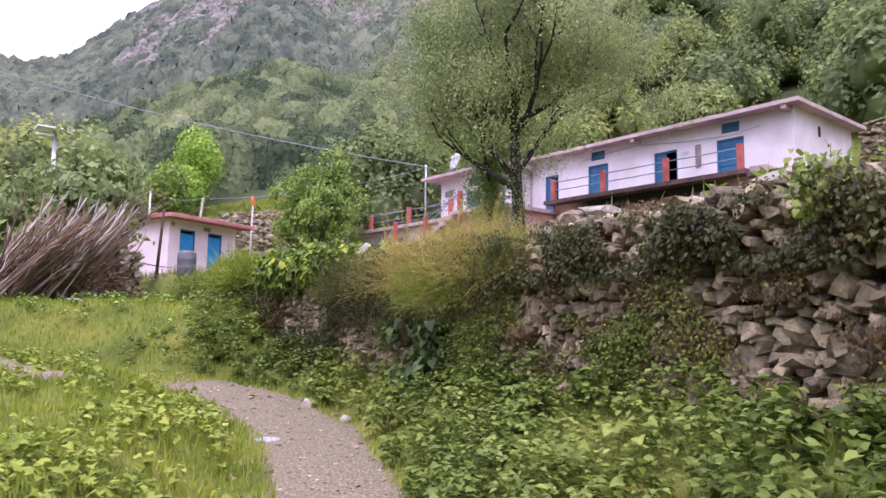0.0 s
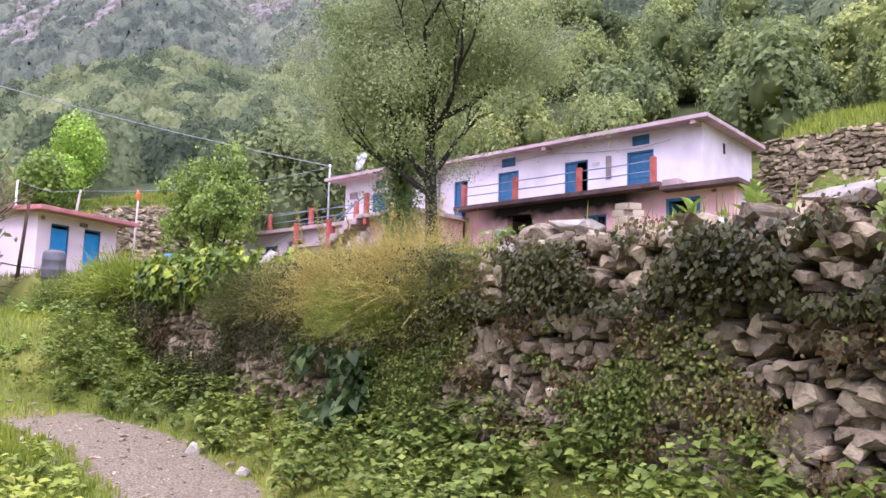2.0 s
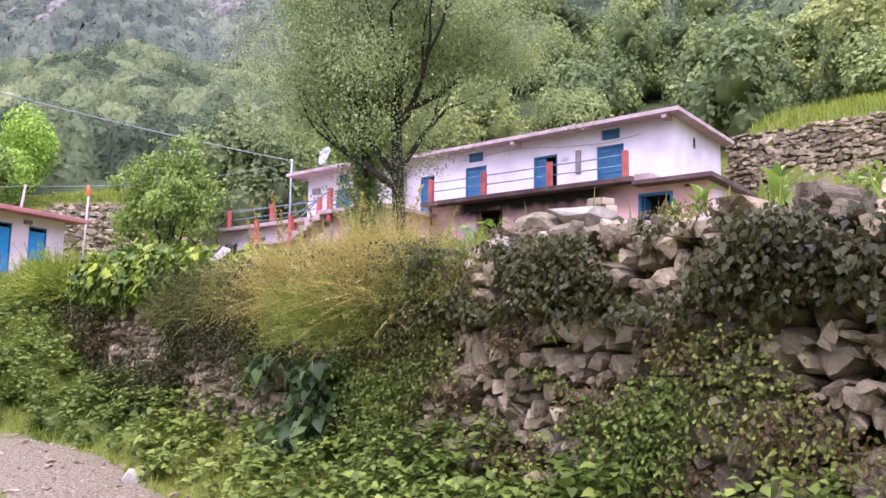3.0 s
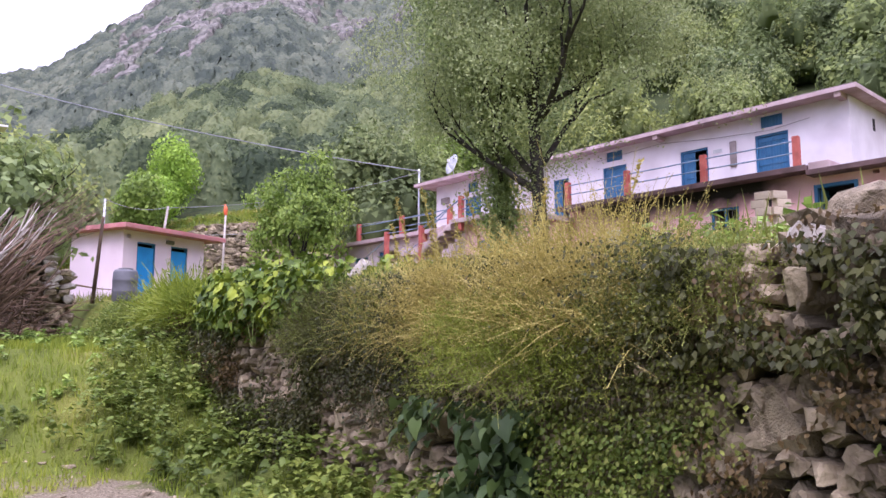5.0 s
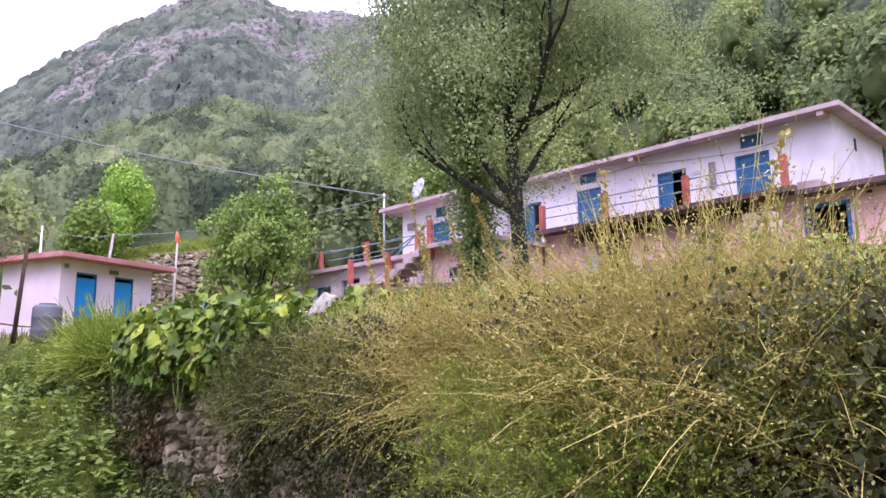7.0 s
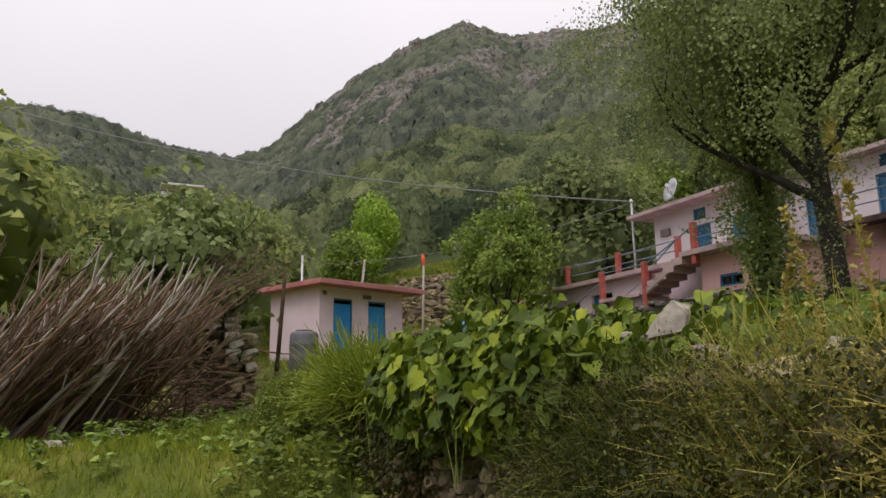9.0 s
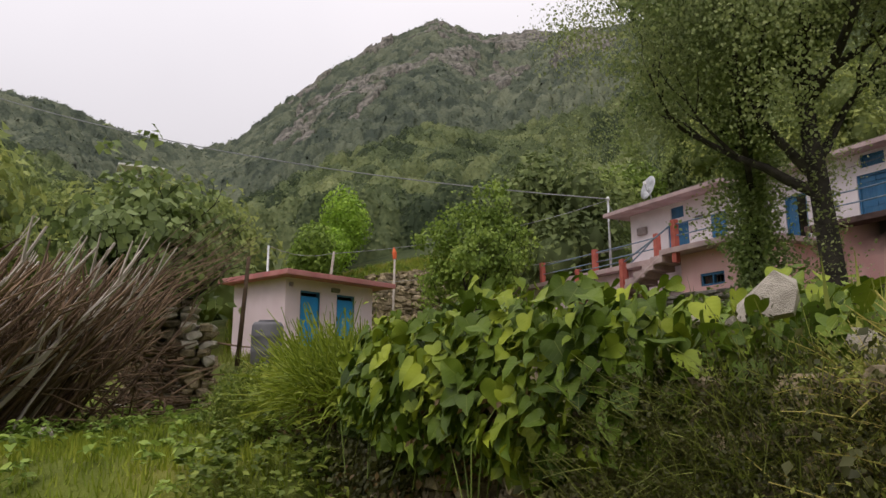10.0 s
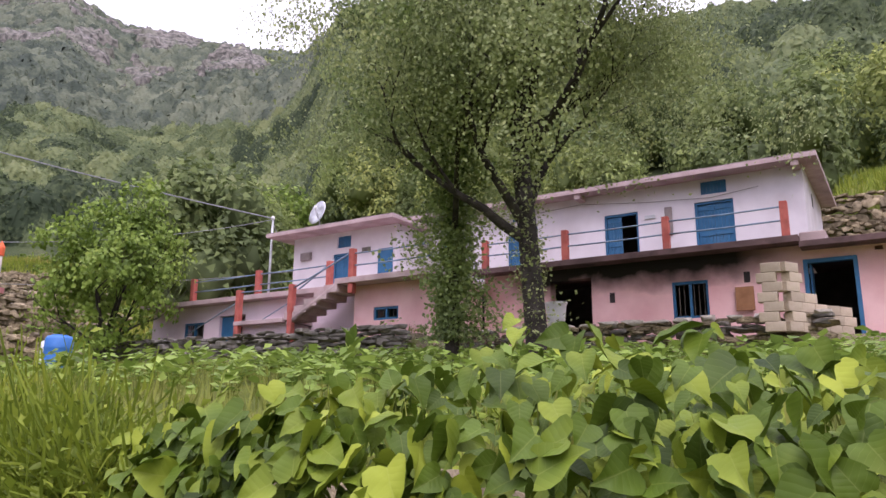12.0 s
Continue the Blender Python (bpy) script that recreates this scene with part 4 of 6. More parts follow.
def crowns(x, y, cell, seed):
    """Height (0 to 1) and tone of a wood's roof: one domed crown in each cell of a shaken lattice, the tallest wins."""
    table = np.random.default_rng(seed).uniform(0, 1, (97, 97, 5))
    i, j = np.floor(x / cell).astype(int), np.floor(y / cell).astype(int)
    best, tone = np.zeros_like(x), np.full_like(x, 0.3)
    for di in (-1, 0, 1):
        for dj in (-1, 0, 1):
            q = table[(i + di) % 97, (j + dj) % 97]
            cx, cy = (i + di + 0.15 + 0.7 * q[..., 0]) * cell, (j + dj + 0.15 + 0.7 * q[..., 1]) * cell
            reach = cell * (0.43 + 0.36 * q[..., 2])
            d = np.hypot(x - cx, y - cy) / reach
            h = np.where(d < 1, (0.25 + 0.75 * np.sqrt(np.maximum(1 - d * d, 0))) * (0.45 + 0.55 * q[..., 3]), 0)
            tone = np.where(h > best, q[..., 4], tone)
            best = np.maximum(best, h)
    return best, tone


def canopy_leaf(name, dark, mid, light, grain):
    """Leaves of a wood's roof: each crown has its own green, broken up by fine noise."""
    m, n, l, bs = nodes_of(name)
    at = n.new("ShaderNodeAttribute")
    at.attribute_name = "tone"
    geo = n.new("ShaderNodeNewGeometry")
    tex = n.new("ShaderNodeTexNoise")
    tex.inputs["Scale"].default_value, tex.inputs["Detail"].default_value = grain, 5
    l.new(geo.outputs["Position"], tex.inputs["Vector"])
    f1 = n.new("ShaderNodeMath")
    f1.operation = "MULTIPLY_ADD"
    f1.inputs[1].default_value, f1.inputs[2].default_value = 0.9, -0.45
    l.new(tex.outputs["Fac"], f1.inputs[0])
    f3 = n.new("ShaderNodeMath")
    f3.operation = "MULTIPLY_ADD"
    f3.inputs[1].default_value = 0.72
    l.new(at.outputs["Fac"], f3.inputs[0])
    l.new(f1.outputs[0], f3.inputs[2])
    ramp = n.new("ShaderNodeValToRGB")
    e = ramp.color_ramp.elements
    e[0].color, e[1].color = (*dark, 1), (*light, 1)
    e.new(0.45).color = (*mid, 1)
    l.new(f3.outputs[0], ramp.inputs[0])
    l.new(ramp.outputs[0], bs.inputs["Base Color"])
    bs.inputs["Roughness"].default_value = 0.75
    bs.inputs["Specular IOR Level"].default_value = 0.15
    bp = n.new("ShaderNodeBump")
    bp.inputs["Strength"].default_value, bp.inputs["Distance"].default_value = 0.4, 0.3 / grain
    l.new(tex.outputs["Fac"], bp.inputs["Height"])
    l.new(bp.outputs[0], bs.inputs["Normal"])
    tr = n.new("ShaderNodeBsdfTranslucent")
    l.new(ramp.outputs[0], tr.inputs["Color"])
    mix = n.new("ShaderNodeMixShader")
    mix.inputs[0].default_value = 0.42
    l.new(bs.outputs[0], mix.inputs[1])
    l.new(tr.outputs[0], mix.inputs[2])
    l.new(mix.outputs[0], n["Material Output"].inputs["Surface"])
    return m


MIDWOOD = canopy_leaf("wood_roof_leaf", (0.045, 0.068, 0.034), (0.165, 0.21, 0.095), (0.31, 0.345, 0.15), 1.6)
# Haze over the far slope is mixed into this greyer leaf colour.
FARWOOD = canopy_leaf("hazed_scrub_leaf", (0.078, 0.103, 0.075), (0.165, 0.195, 0.13), (0.275, 0.3, 0.195), 0.7)


def grid_mesh(name, co):
    rows, cols, _ = co.shape
    data = bpy.data.meshes.new(name)
    i = (np.arange(rows - 1)[:, None] * cols + np.arange(cols - 1)[None]).reshape(-1)
    faces = np.stack([i, i + 1, i + cols + 1, i + cols], -1)
    data.vertices.add(rows * cols)
    data.vertices.foreach_set("co", co.reshape(-1).astype(np.float32))
    data.loops.add(faces.size)
    data.loops.foreach_set("vertex_index", faces.reshape(-1).astype(np.int32))
    data.polygons.add(len(faces))
    data.polygons.foreach_set("loop_start", np.arange(0, faces.size, 4, dtype=np.int32))
    data.update(calc_edges=True)
    return data


def polar(az0, az1, r0, r1, cols, rows):
    az = np.radians(np.linspace(az0, az1, cols))[None]
    r = np.linspace(r0, r1, rows)[:, None] + 0 * az
    return -5 - r * np.sin(az), 3 + r * np.cos(az), r, np.degrees(az) + 0 * r


def wood_roof(name, seed, az0, az1, r0, r1, cols, rows, cell, tall, spray, count, bare, material, label):
    """A closed wood seen from below its slope: domed crowns with dark clefts between, covered with leaf sprays."""
    rng = np.random.default_rng(seed)
    x, y, r, az = polar(az0, az1, r0, r1, cols, rows)
    step = (r1 - r0) / rows
    x, y = x + rng.normal(0, 0.3 * step, x.shape), y + rng.normal(0, 0.3 * step, x.shape)
    big, tone = crowns(x, y, cell, seed)
    small, _ = crowns(x, y, cell * 0.36, seed + 1)
    h = big * (0.78 + 0.3 * small) * tall * (0.65 + 0.7 * lattice(x, y, cell * 5, seed + 2))
    cut = bare(x, y, r, az)
    z = ground_z(x, y) + h + rng.normal(0, 0.12 * step, x.shape) - (tall + 4) * cut
    co = np.stack([x, y, z], -1)
    tone = 0.95 * tone + 0.5 * (lattice(x, y, cell * 7, seed + 3) - 0.42)
    data = grid_mesh(name, co)
    data.attributes.new("tone", "FLOAT", "POINT").data.foreach_set("value", tone.reshape(-1).astype(np.float32))
    wood = mesh_object(name, data, None, label, material, "stuff", "woods")
    du, dv = np.gradient(co, axis=1), np.gradient(co, axis=0)
    nor = unit(np.cross(dv, du))
    nor = nor * np.sign(nor[..., 2:3])
    area = np.linalg.norm(np.cross(dv, du), axis=-1).reshape(-1) * (cut.reshape(-1) < 0.3) * (big.reshape(-1) > 0.12)
    pick = np.searchsorted(np.cumsum(area) / area.sum(), rng.uniform(0, 1, count)).clip(0, rows * cols - 1)
    q = nor.reshape(-1, 3)[pick]
    p = co.reshape(-1, 3)[pick] + du.reshape(-1, 3)[pick] * rng.uniform(-0.55, 0.55, (count, 1)) + dv.reshape(-1, 3)[pick] * rng.uniform(-0.55, 0.55, (count, 1))
    p = p + q * rng.uniform(0.0, 0.7, (count, 1)) * spray
    lv = facing_leaves(p, q, spray, 0.35, 0.3, SPRAY_SHAPE, 1.5, rng)
    data = quads_mesh("leaf_sprays", lv, SPRAY_FACES)
    data.attributes.new("tone", "FLOAT", "POINT").data.foreach_set("value", np.repeat(tone.reshape(-1)[pick] + rng.normal(0.06, 0.16, len(pick)), 3).astype(np.float32))
    mesh_object("leaf_sprays", data, wood, "", material, "stuff")
    return wood


def hillside_woods(name, seed, count, r0, r1, az0, az1, size, per, leaf, material, label, keep=None, slim=(0.9, 1.5)):
    """Single trees of a wood: ragged leaf sprays over seven lobes darkened for inner shade."""
    rng = np.random.default_rng(seed)
    az = np.radians(rng.uniform(az0, az1, count * 4))
    r = np.sqrt(rng.uniform(r0 ** 2, r1 ** 2, count * 4))
    x, y = -5 - r * np.sin(az), 3 + r * np.cos(az)
    ok = keep(x, y, r, np.degrees(az))
    x, y = x[ok][:count], y[ok][:count]
    z = ground_z(x, y)
    n = len(x)
    s = rng.uniform(size[0], size[1], n)
    tall = s * rng.uniform(*slim, n)
    lobes = unit(rng.normal(0, 1, (n, 9, 3))) * np.array([0.58, 0.58, 0.6]) * rng.uniform(0.5, 1.0, (n, 9, 1))
    which = rng.integers(0, 9, (n, per))
    u = unit(rng.normal(0, 1, (n, per, 3)))
    u[..., 2] = np.where(u[..., 2] < -0.25, -u[..., 2], u[..., 2])
    local = np.take_along_axis(lobes, which[..., None].repeat(3, -1), 1) + u * rng.uniform(0.24, 0.46, (n, per, 1))
    foot, scale = np.stack([x, y, z + tall * 0.75], -1), np.stack([s, s, tall], -1)
    pts = foot[:, None] + local * scale[:, None]
    lv = facing_leaves(pts.reshape(-1, 3), (u + np.array([0, 0, 0.2])).reshape(-1, 3), np.repeat(leaf * s / np.mean(s), per), 0.35, 0.4, SPRAY_SHAPE, 1.5, rng)
    wood = mesh_object(name, quads_mesh(name, lv, SPRAY_FACES), None, label, material, "stuff", "woods")
    # Darker core lobes stand for the shade between the sprays.
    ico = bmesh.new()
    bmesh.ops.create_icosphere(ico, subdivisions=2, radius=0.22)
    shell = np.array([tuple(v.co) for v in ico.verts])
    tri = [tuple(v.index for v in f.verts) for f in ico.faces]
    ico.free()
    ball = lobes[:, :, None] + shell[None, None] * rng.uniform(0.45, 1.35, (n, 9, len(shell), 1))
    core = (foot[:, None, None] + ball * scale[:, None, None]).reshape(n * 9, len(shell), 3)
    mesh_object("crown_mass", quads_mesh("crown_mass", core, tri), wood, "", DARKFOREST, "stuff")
    return wood


def clear_of_houses(x, y, r, az):
    return ~((x > -33) & (x < 2) & (y < 32.5)) & ~((x > -11) & (y < 43)) & ~((az > 54) & (az < 79) & (r > 34) & (r < 66))


def rock_cover(x, y, r, az):
    """Where bare rock breaks through the mountain's scrub."""
    v = 0.36 * lattice(x, y, 55, 301) + 0.36 * lattice(x, y, 19, 302) + 0.28 * lattice(x, y, 7, 303)
    return smooth(0.535, 0.575, v) * smooth(360, 400, r) * smooth(45, 50, az) * (1 - smooth(74, 80, az))


wood_roof("hill_woods", 401, -4, 106, 58, 262, 450, 300, 6.2, 8.5, 0.5, 300000,
          lambda x, y, r, az: np.maximum(smooth(55, 59, az) * (1 - smooth(78, 81, az)) * (1 - smooth(78, 86, r)), 1.0 * ((x > -12) & (y < 46))),
          MIDWOOD, "mixed green broadleaf wood climbing the mountainside")
wood_roof("far_woods", 402, 36, 104, 235, 690, 420, 240, 6.0, 6.0, 0.95, 120000, rock_cover, FARWOOD, "scrub and low trees on the far mountain, greyed by painted haze")


def mountain_rock():
    """Bare stepped crags under the mountain's scrub."""
    rng = np.random.default_rng(403)
    x, y, r, az = polar(44, 92, 330, 680, 360, 210)
    x, y = x + rng.normal(0, 0.5, x.shape), y + rng.normal(0, 0.5, x.shape)
    bare = rock_cover(x, y, r, az)
    v = 16 * lattice(x, y, 30, 304) + 7 * lattice(x, y, 11, 305) + 2.5 * lattice(x, y, 4, 306)
    stepped = 5.5 * (np.floor(v / 5.5) + smooth(0.55, 0.95, v / 5.5 - np.floor(v / 5.5)))
    z = ground_z(x, y) - 6 + bare * (0.75 * stepped + 3.0 * lattice(x, y, 3.2, 307))
    mesh_object("cliff_rocks", grid_mesh("cliff_rocks", np.stack([x, y, z], -1)), None, "weathered grey-brown cliffs breaking through the mountain scrub", CLIFF, "stuff", "cliff")


mountain_rock()

for seed, material, tone, many in ((11, FOREST, "mid-green", 46), (111, DARKFOREST, "dark green", 62), (211, PALEFOREST, "pale green", 26)):
    hillside_woods("hill_woods", seed, many * 3 // 4, 31, 74, -8, 56, (2.2, 4.2), 2600, 0.25, material, tone + " broadleaf trees on the slope behind the houses", clear_of_houses, (1.1, 1.9))
    hillside_woods("valley_woods", seed + 3, 22, 24, 75, 80, 110, (3.0, 5.2), 2000, 0.3, material, tone + " trees in the side valley", lambda x, y, r, az: r > 26)

tree("walnut_tree", (-13.1, 14.6, ground_z(-13.1, 14.6).item()), 10.4, 5.0, 0.064, 98000, WALNUT, "tall leafy tree with dark trunk in front of the houses", 3, 0.17, (-0.35, 0.1), 0.42, 1600)
tree("dense_tree", (-15.3, 15.4, ground_z(-15.3, 15.4).item()), 9.9, 2.9, 0.09, 46000, TREELEAF, "dark leafy tree overgrown with ivy before the house", 5, 0.12, (0.1, 0), 0.5, 15000)
tree("young_tree", (-29.6, 17.2, ground_z(-29.6, 17.2).item()), 6.0, 2.3, 0.16, 12000, FRESHLEAF, "fresh green bushy tree near the terrace", 8, 0.1, (0, 0), 0.12)
tree("fruit_tree", (-19.5, 4.9, ground_z(-19.5, 4.9).item()), 4.5, 1.55, 0.2, 3200, TREELEAF, "dark small fruit tree behind the stick pile", 21, 0.09, (0.1, -0.55), 0.4)


def round_tree(name, x, y, size, tall, seed, material, label):
    """Small tree with a dense rounded crown down to a short trunk."""
    rng = np.random.default_rng(seed)
    t = empty(name, (x, y, float(ground_z(x, y))), label, "tree")
    part("trunk", tube([(0, 0, -0.2), (0.05, 0, tall * 0.3), (0, 0, tall * 0.7)], [0.2, 0.14, 0.05], 8), BARK, t, smooth=True)
    n = 5000
    u = unit(rng.normal(0, 1, (n, 3)))
    lob = unit(rng.normal(0, 1, (9, 3)))[rng.integers(0, 9, n)] * 0.45
    pts = (lob + u * rng.uniform(0.35, 0.6, (n, 1))) * np.array([size, size, tall * 0.5]) + np.array([0, 0, tall * 0.58])
    mesh_object("crown", quads_mesh("crown", facing_leaves(pts, u, 0.34, 0.45, 0.3, narrow=1.3, rng=rng), LEAF_FACES), t, "", material)


round_tree("lime_tree", -78, 29, 3.4, 9.0, 9, LIMELEAF, "rounded lime-green tree on the terraces")
round_tree("lime_tree", -72, 24.5, 3.0, 6.0, 10, LIMELEAF, "small rounded lime-green tree on the terraces")
round_tree("round_tree", -66, 22, 3.0, 7.0, 19, FRESHLEAF, "rounded green tree on the terraces")
round_tree("layered_tree", -47, 41, 3.6, 10.0, 20, FRESHLEAF, "tall fresh green tree above the terrace house")
round_tree("slope_tree", -7, 47, 3.2, 9.0, 22, PALEFOREST, "pale yellowish tree on the slope above the house")
round_tree("slope_tree", 4, 44, 2.2, 5.0, 23, FRESHLEAF, "small green tree on the slope above the house")


# ---- stone walls ----
def stone_mesh(seed, material, flat=1.0):
    """A rough squared stone one metre across, its corners knocked off."""
    rng = np.random.default_rng(seed)
    bm = bmesh.new()
    u = unit(rng.normal(0, 1, (26, 3)))
    u = u / np.abs(u).max(axis=1, keepdims=True) ** 0.9 * rng.uniform(0.45, 0.55, (26, 1))
    u[:, 1] = np.clip(u[:, 1], -0.36, 0.36) + 0.03 * u[:, 0] * rng.normal() + rng.normal(0, 0.012, 26)
    for p in u:
        bm.verts.new(p)
    hull = bmesh.ops.convex_hull(bm, input=bm.verts[:])
    bmesh.ops.delete(bm, geom=[v for v in bm.verts if not v.link_faces], context="VERTS")
    bmesh.ops.recalc_face_normals(bm, faces=bm.faces[:])
    data = bpy.data.meshes.new("stone")
    bm.to_mesh(data)
    bm.free()
    data.materials.append(material)
    return data


STONES = [stone_mesh(40 + i, STONE) for i in range(10)]
PALE_STONES = [stone_mesh(60 + i, PALESTONE) for i in range(4)]
SLATE_STONES = [stone_mesh(70 + i, SLATE) for i in range(6)]


def put_stone(parent, data, at, size, turn, tilt=0.0, name="stone"):
    ob = new(name, data)
    ob.parent = parent
    ob.matrix_parent_inverse = Matrix.Translation(parent.location).inverted()
    ob.location, ob.scale = at, size
    ob.rotation_euler = (tilt * 0.4, tilt, turn)
    return ob


def join_stones(name, meshes, places, parent, label=""):
    """The rest of a wall's stones as one mesh."""
    co, faces, base = [], [], 0
    for k, (at, size, turn, tilt) in enumerate(places):
        src = meshes[k % len(meshes)]
        m = Matrix.LocRotScale(at, Euler((tilt * 0.4, tilt, turn)), size)
        co.extend(tuple(m @ v.co) for v in src.vertices)
        faces.extend([base + i for i in f.vertices] for f in src.polygons)
        base += len(src.vertices)
    data = bpy.data.meshes.new(name)
    data.from_pydata(co, [], faces)
    ob = mesh_object(name, data, parent, label, meshes[0].materials[0], "stuff")
    if parent:
        settle(ob)
    return ob


def rubble(rng, x0, x1, low, high, face, wide=(0.05, 0.13), tall=(0.035, 0.095), lean=0.4):
    """Places of stones in broken courses between two heights along a wall line."""
    out = []
    x = x0
    while x > x1:
        length = rng.uniform(0.7, 1.3)
        z = float(low(x)) - 0.1
        top = float(high(x))
        while z < top:
            h = rng.uniform(*tall) * (1.7 if rng.uniform() < 0.12 else 1.0)
            h = min(h, max(top - z + 0.06, 0.07))
            u = x - rng.uniform(0, 0.15)
            while u > x - length:
                w = rng.uniform(*wide) * (0.7 + h * 3.2)
                c = u - w / 2
                out.append(((c, float(face(c)) + 0.12 + rng.normal(0, 0.042), z + h / 2 + rng.normal(0, 0.035)),
                            (w * 1.12, 0.4, h * 1.18), math.atan(float(face(c - 0.4) - face(c + 0.4)) / -0.8) + rng.normal(0, 0.18), rng.normal(0, lean)))
                u -= w * 1.0
            z += h * 0.98
        x -= length
    return out


def lower_at_wall(x):
    return ground_z(x, wall_y(x) - 0.12)


def big_wall():
    rng = np.random.default_rng(5)
    wall = empty("wall_terrace", (-3, 4.6, 0.9), "tall rubble retaining wall of grey stones, overgrown", "wall", kind="structure")
    places = rubble(rng, 3.2, -10.2, lower_at_wall, lambda x: 2.2 + 0.05 * math.sin(3 * x), wall_y)
    near = [p for p in places if -8.6 < p[0][0] < 1.9]
    rest = [p for p in places if not -8.6 < p[0][0] < 1.9]
    rng.shuffle(near)
    for k, (at, size, turn, tilt) in enumerate(near[:300]):
        put_stone(wall, STONES[k % 10], at, size, turn, tilt)
    rest += near[300:]
    join_stones("stone_rest", STONES, rest, wall)
    # large face stones
    for k, (x, z, w, h) in enumerate(((-0.8, 1.2, 0.3, 0.24), (-0.2, 1.25, 0.32, 0.18), (-1.15, 1.05, 0.26, 0.18), (-3.05, 1.5, 0.26, 0.32),
                                      (-3.3, 1.85, 0.22, 0.24), (-2.3, 1.75, 0.26, 0.24))):
        put_stone(wall, STONES[(k * 3) % 10], (x, float(wall_y(x)) + 0.1, z), (w, 0.42, h), -0.22, 0.06)
    return wall


big_wall()


def loose_stone(x, y, z, size, turn, label, data, tilt=0.0):
    s = new("rock", data)
    s.location, s.scale, s.rotation_euler = (x, y, z), size, (tilt * 0.5, tilt, turn)
    return tagged(s, label, "rock")


loose_stone(-2.4, 4.75, 2.36, (0.36, 0.34, 0.11), -0.2, "flat pale capstone lying on the wall", PALE_STONES[0], 0.08)
loose_stone(-2.72, 4.75, 2.26, (0.34, 0.4, 0.3), 0.3, "grey upright stone on the wall top", STONES[3], 0.4)
loose_stone(-2.95, 4.75, 2.2, (0.24, 0.24, 0.2), 0.3, "rounded pale stone on the wall top", PALE_STONES[1], 0.2)
loose_stone(-1.55, 4.68, 2.27, (0.38, 0.34, 0.15), -0.1, "broad pale capstone lying on the wall", PALE_STONES[2], -0.06)
loose_stone(-0.5, 4.25, 2.3, (0.6, 0.4, 0.1), -0.25, "long pale slab lying on the wall", PALE_STONES[3], -0.05)
loose_stone(0.25, 4.15, 2.24, (0.6, 0.5, 0.3), -0.3, "large grey boulder on the wall", STONES[5], -0.2)
loose_stone(1.2, 3.95, 2.2, (0.7, 0.5, 0.3), -0.3, "large grey boulder on the wall", STONES[7], 0.1)
loose_stone(-1.05, 4.5, 2.28, (0.3, 0.3, 0.16), 0.4, "small grey stone on the wall top", STONES[1], 0.1)
loose_stone(-7.25, 5.5, 2.44, (0.2, 0.15, 0.14), 0.5, "white angular rock on the wall top", PALE_STONES[2], -0.45)
loose_stone(-7.48, 5.5, 2.4, (0.2, 0.14, 0.05), 0.2, "flat white stone on the wall top", PALE_STONES[0], 0.1)
loose_stone(-6.3, 5.3, 2.26, (0.13, 0.13, 0.11), 0.2, "white rock on the wall top", PALE_STONES[2], 0.2)
loose_stone(-6.85, 5.32, 2.28, (0.13, 0.12, 0.1), 0.8, "white rock on the wall top", PALE_STONES[3], 0.1)
loose_stone(-6.24, 4.1, 0.4, (0.16, 0.14, 0.17), 0.8, "small pale stone at the path edge", PALE_STONES[1], 0.3)
loose_stone(-5.3, 4.05, 0.36, (0.11, 0.1, 0.08), 0.4, "small pale stone at the path edge", PALE_STONES[2], 0.1)
loose_stone(-13.6, 3.4, float(ground_z(-13.6, 3.4)) + 0.06, (0.2, 0.14, 0.16), 0.4, "small white stone in the grass", PALE_STONES[0], 0.1)
loose_stone(-12.6, 2.9, float(ground_z(-12.6, 2.9)) + 0.05, (0.28, 0.14, 0.1), 0.9, "small white stone in the grass", PALE_STONES[3], 0.1)


def pebbles():
    """Small broken stones trodden into the path."""
    rng = np.random.default_rng(6)
    places = []
    while len(places) < 1300:
        x, y = rng.uniform(-10.5, 3.0), rng.uniform(-1.5, 4.4)
        o = float(path_offset(x, y))
        if abs(o) > 0.75 or (abs(o) < 0.4 and rng.uniform() < 0.3):
            continue
        s_ = rng.uniform(0.01, 0.036) * (2.2 if rng.uniform() < 0.05 else 1)
        places.append(((x, y, float(ground_z(x, y)) + s_ * 0.1), (s_ * rng.uniform(1, 1.7), s_, s_ * 0.6), rng.uniform(0, 3), rng.normal(0, 0.2)))
    ob = join_stones("pebbles", STONES, places, None, "broken pale stones scattered on the footpath")
    tagged(ob, category="pebbles")


pebbles()


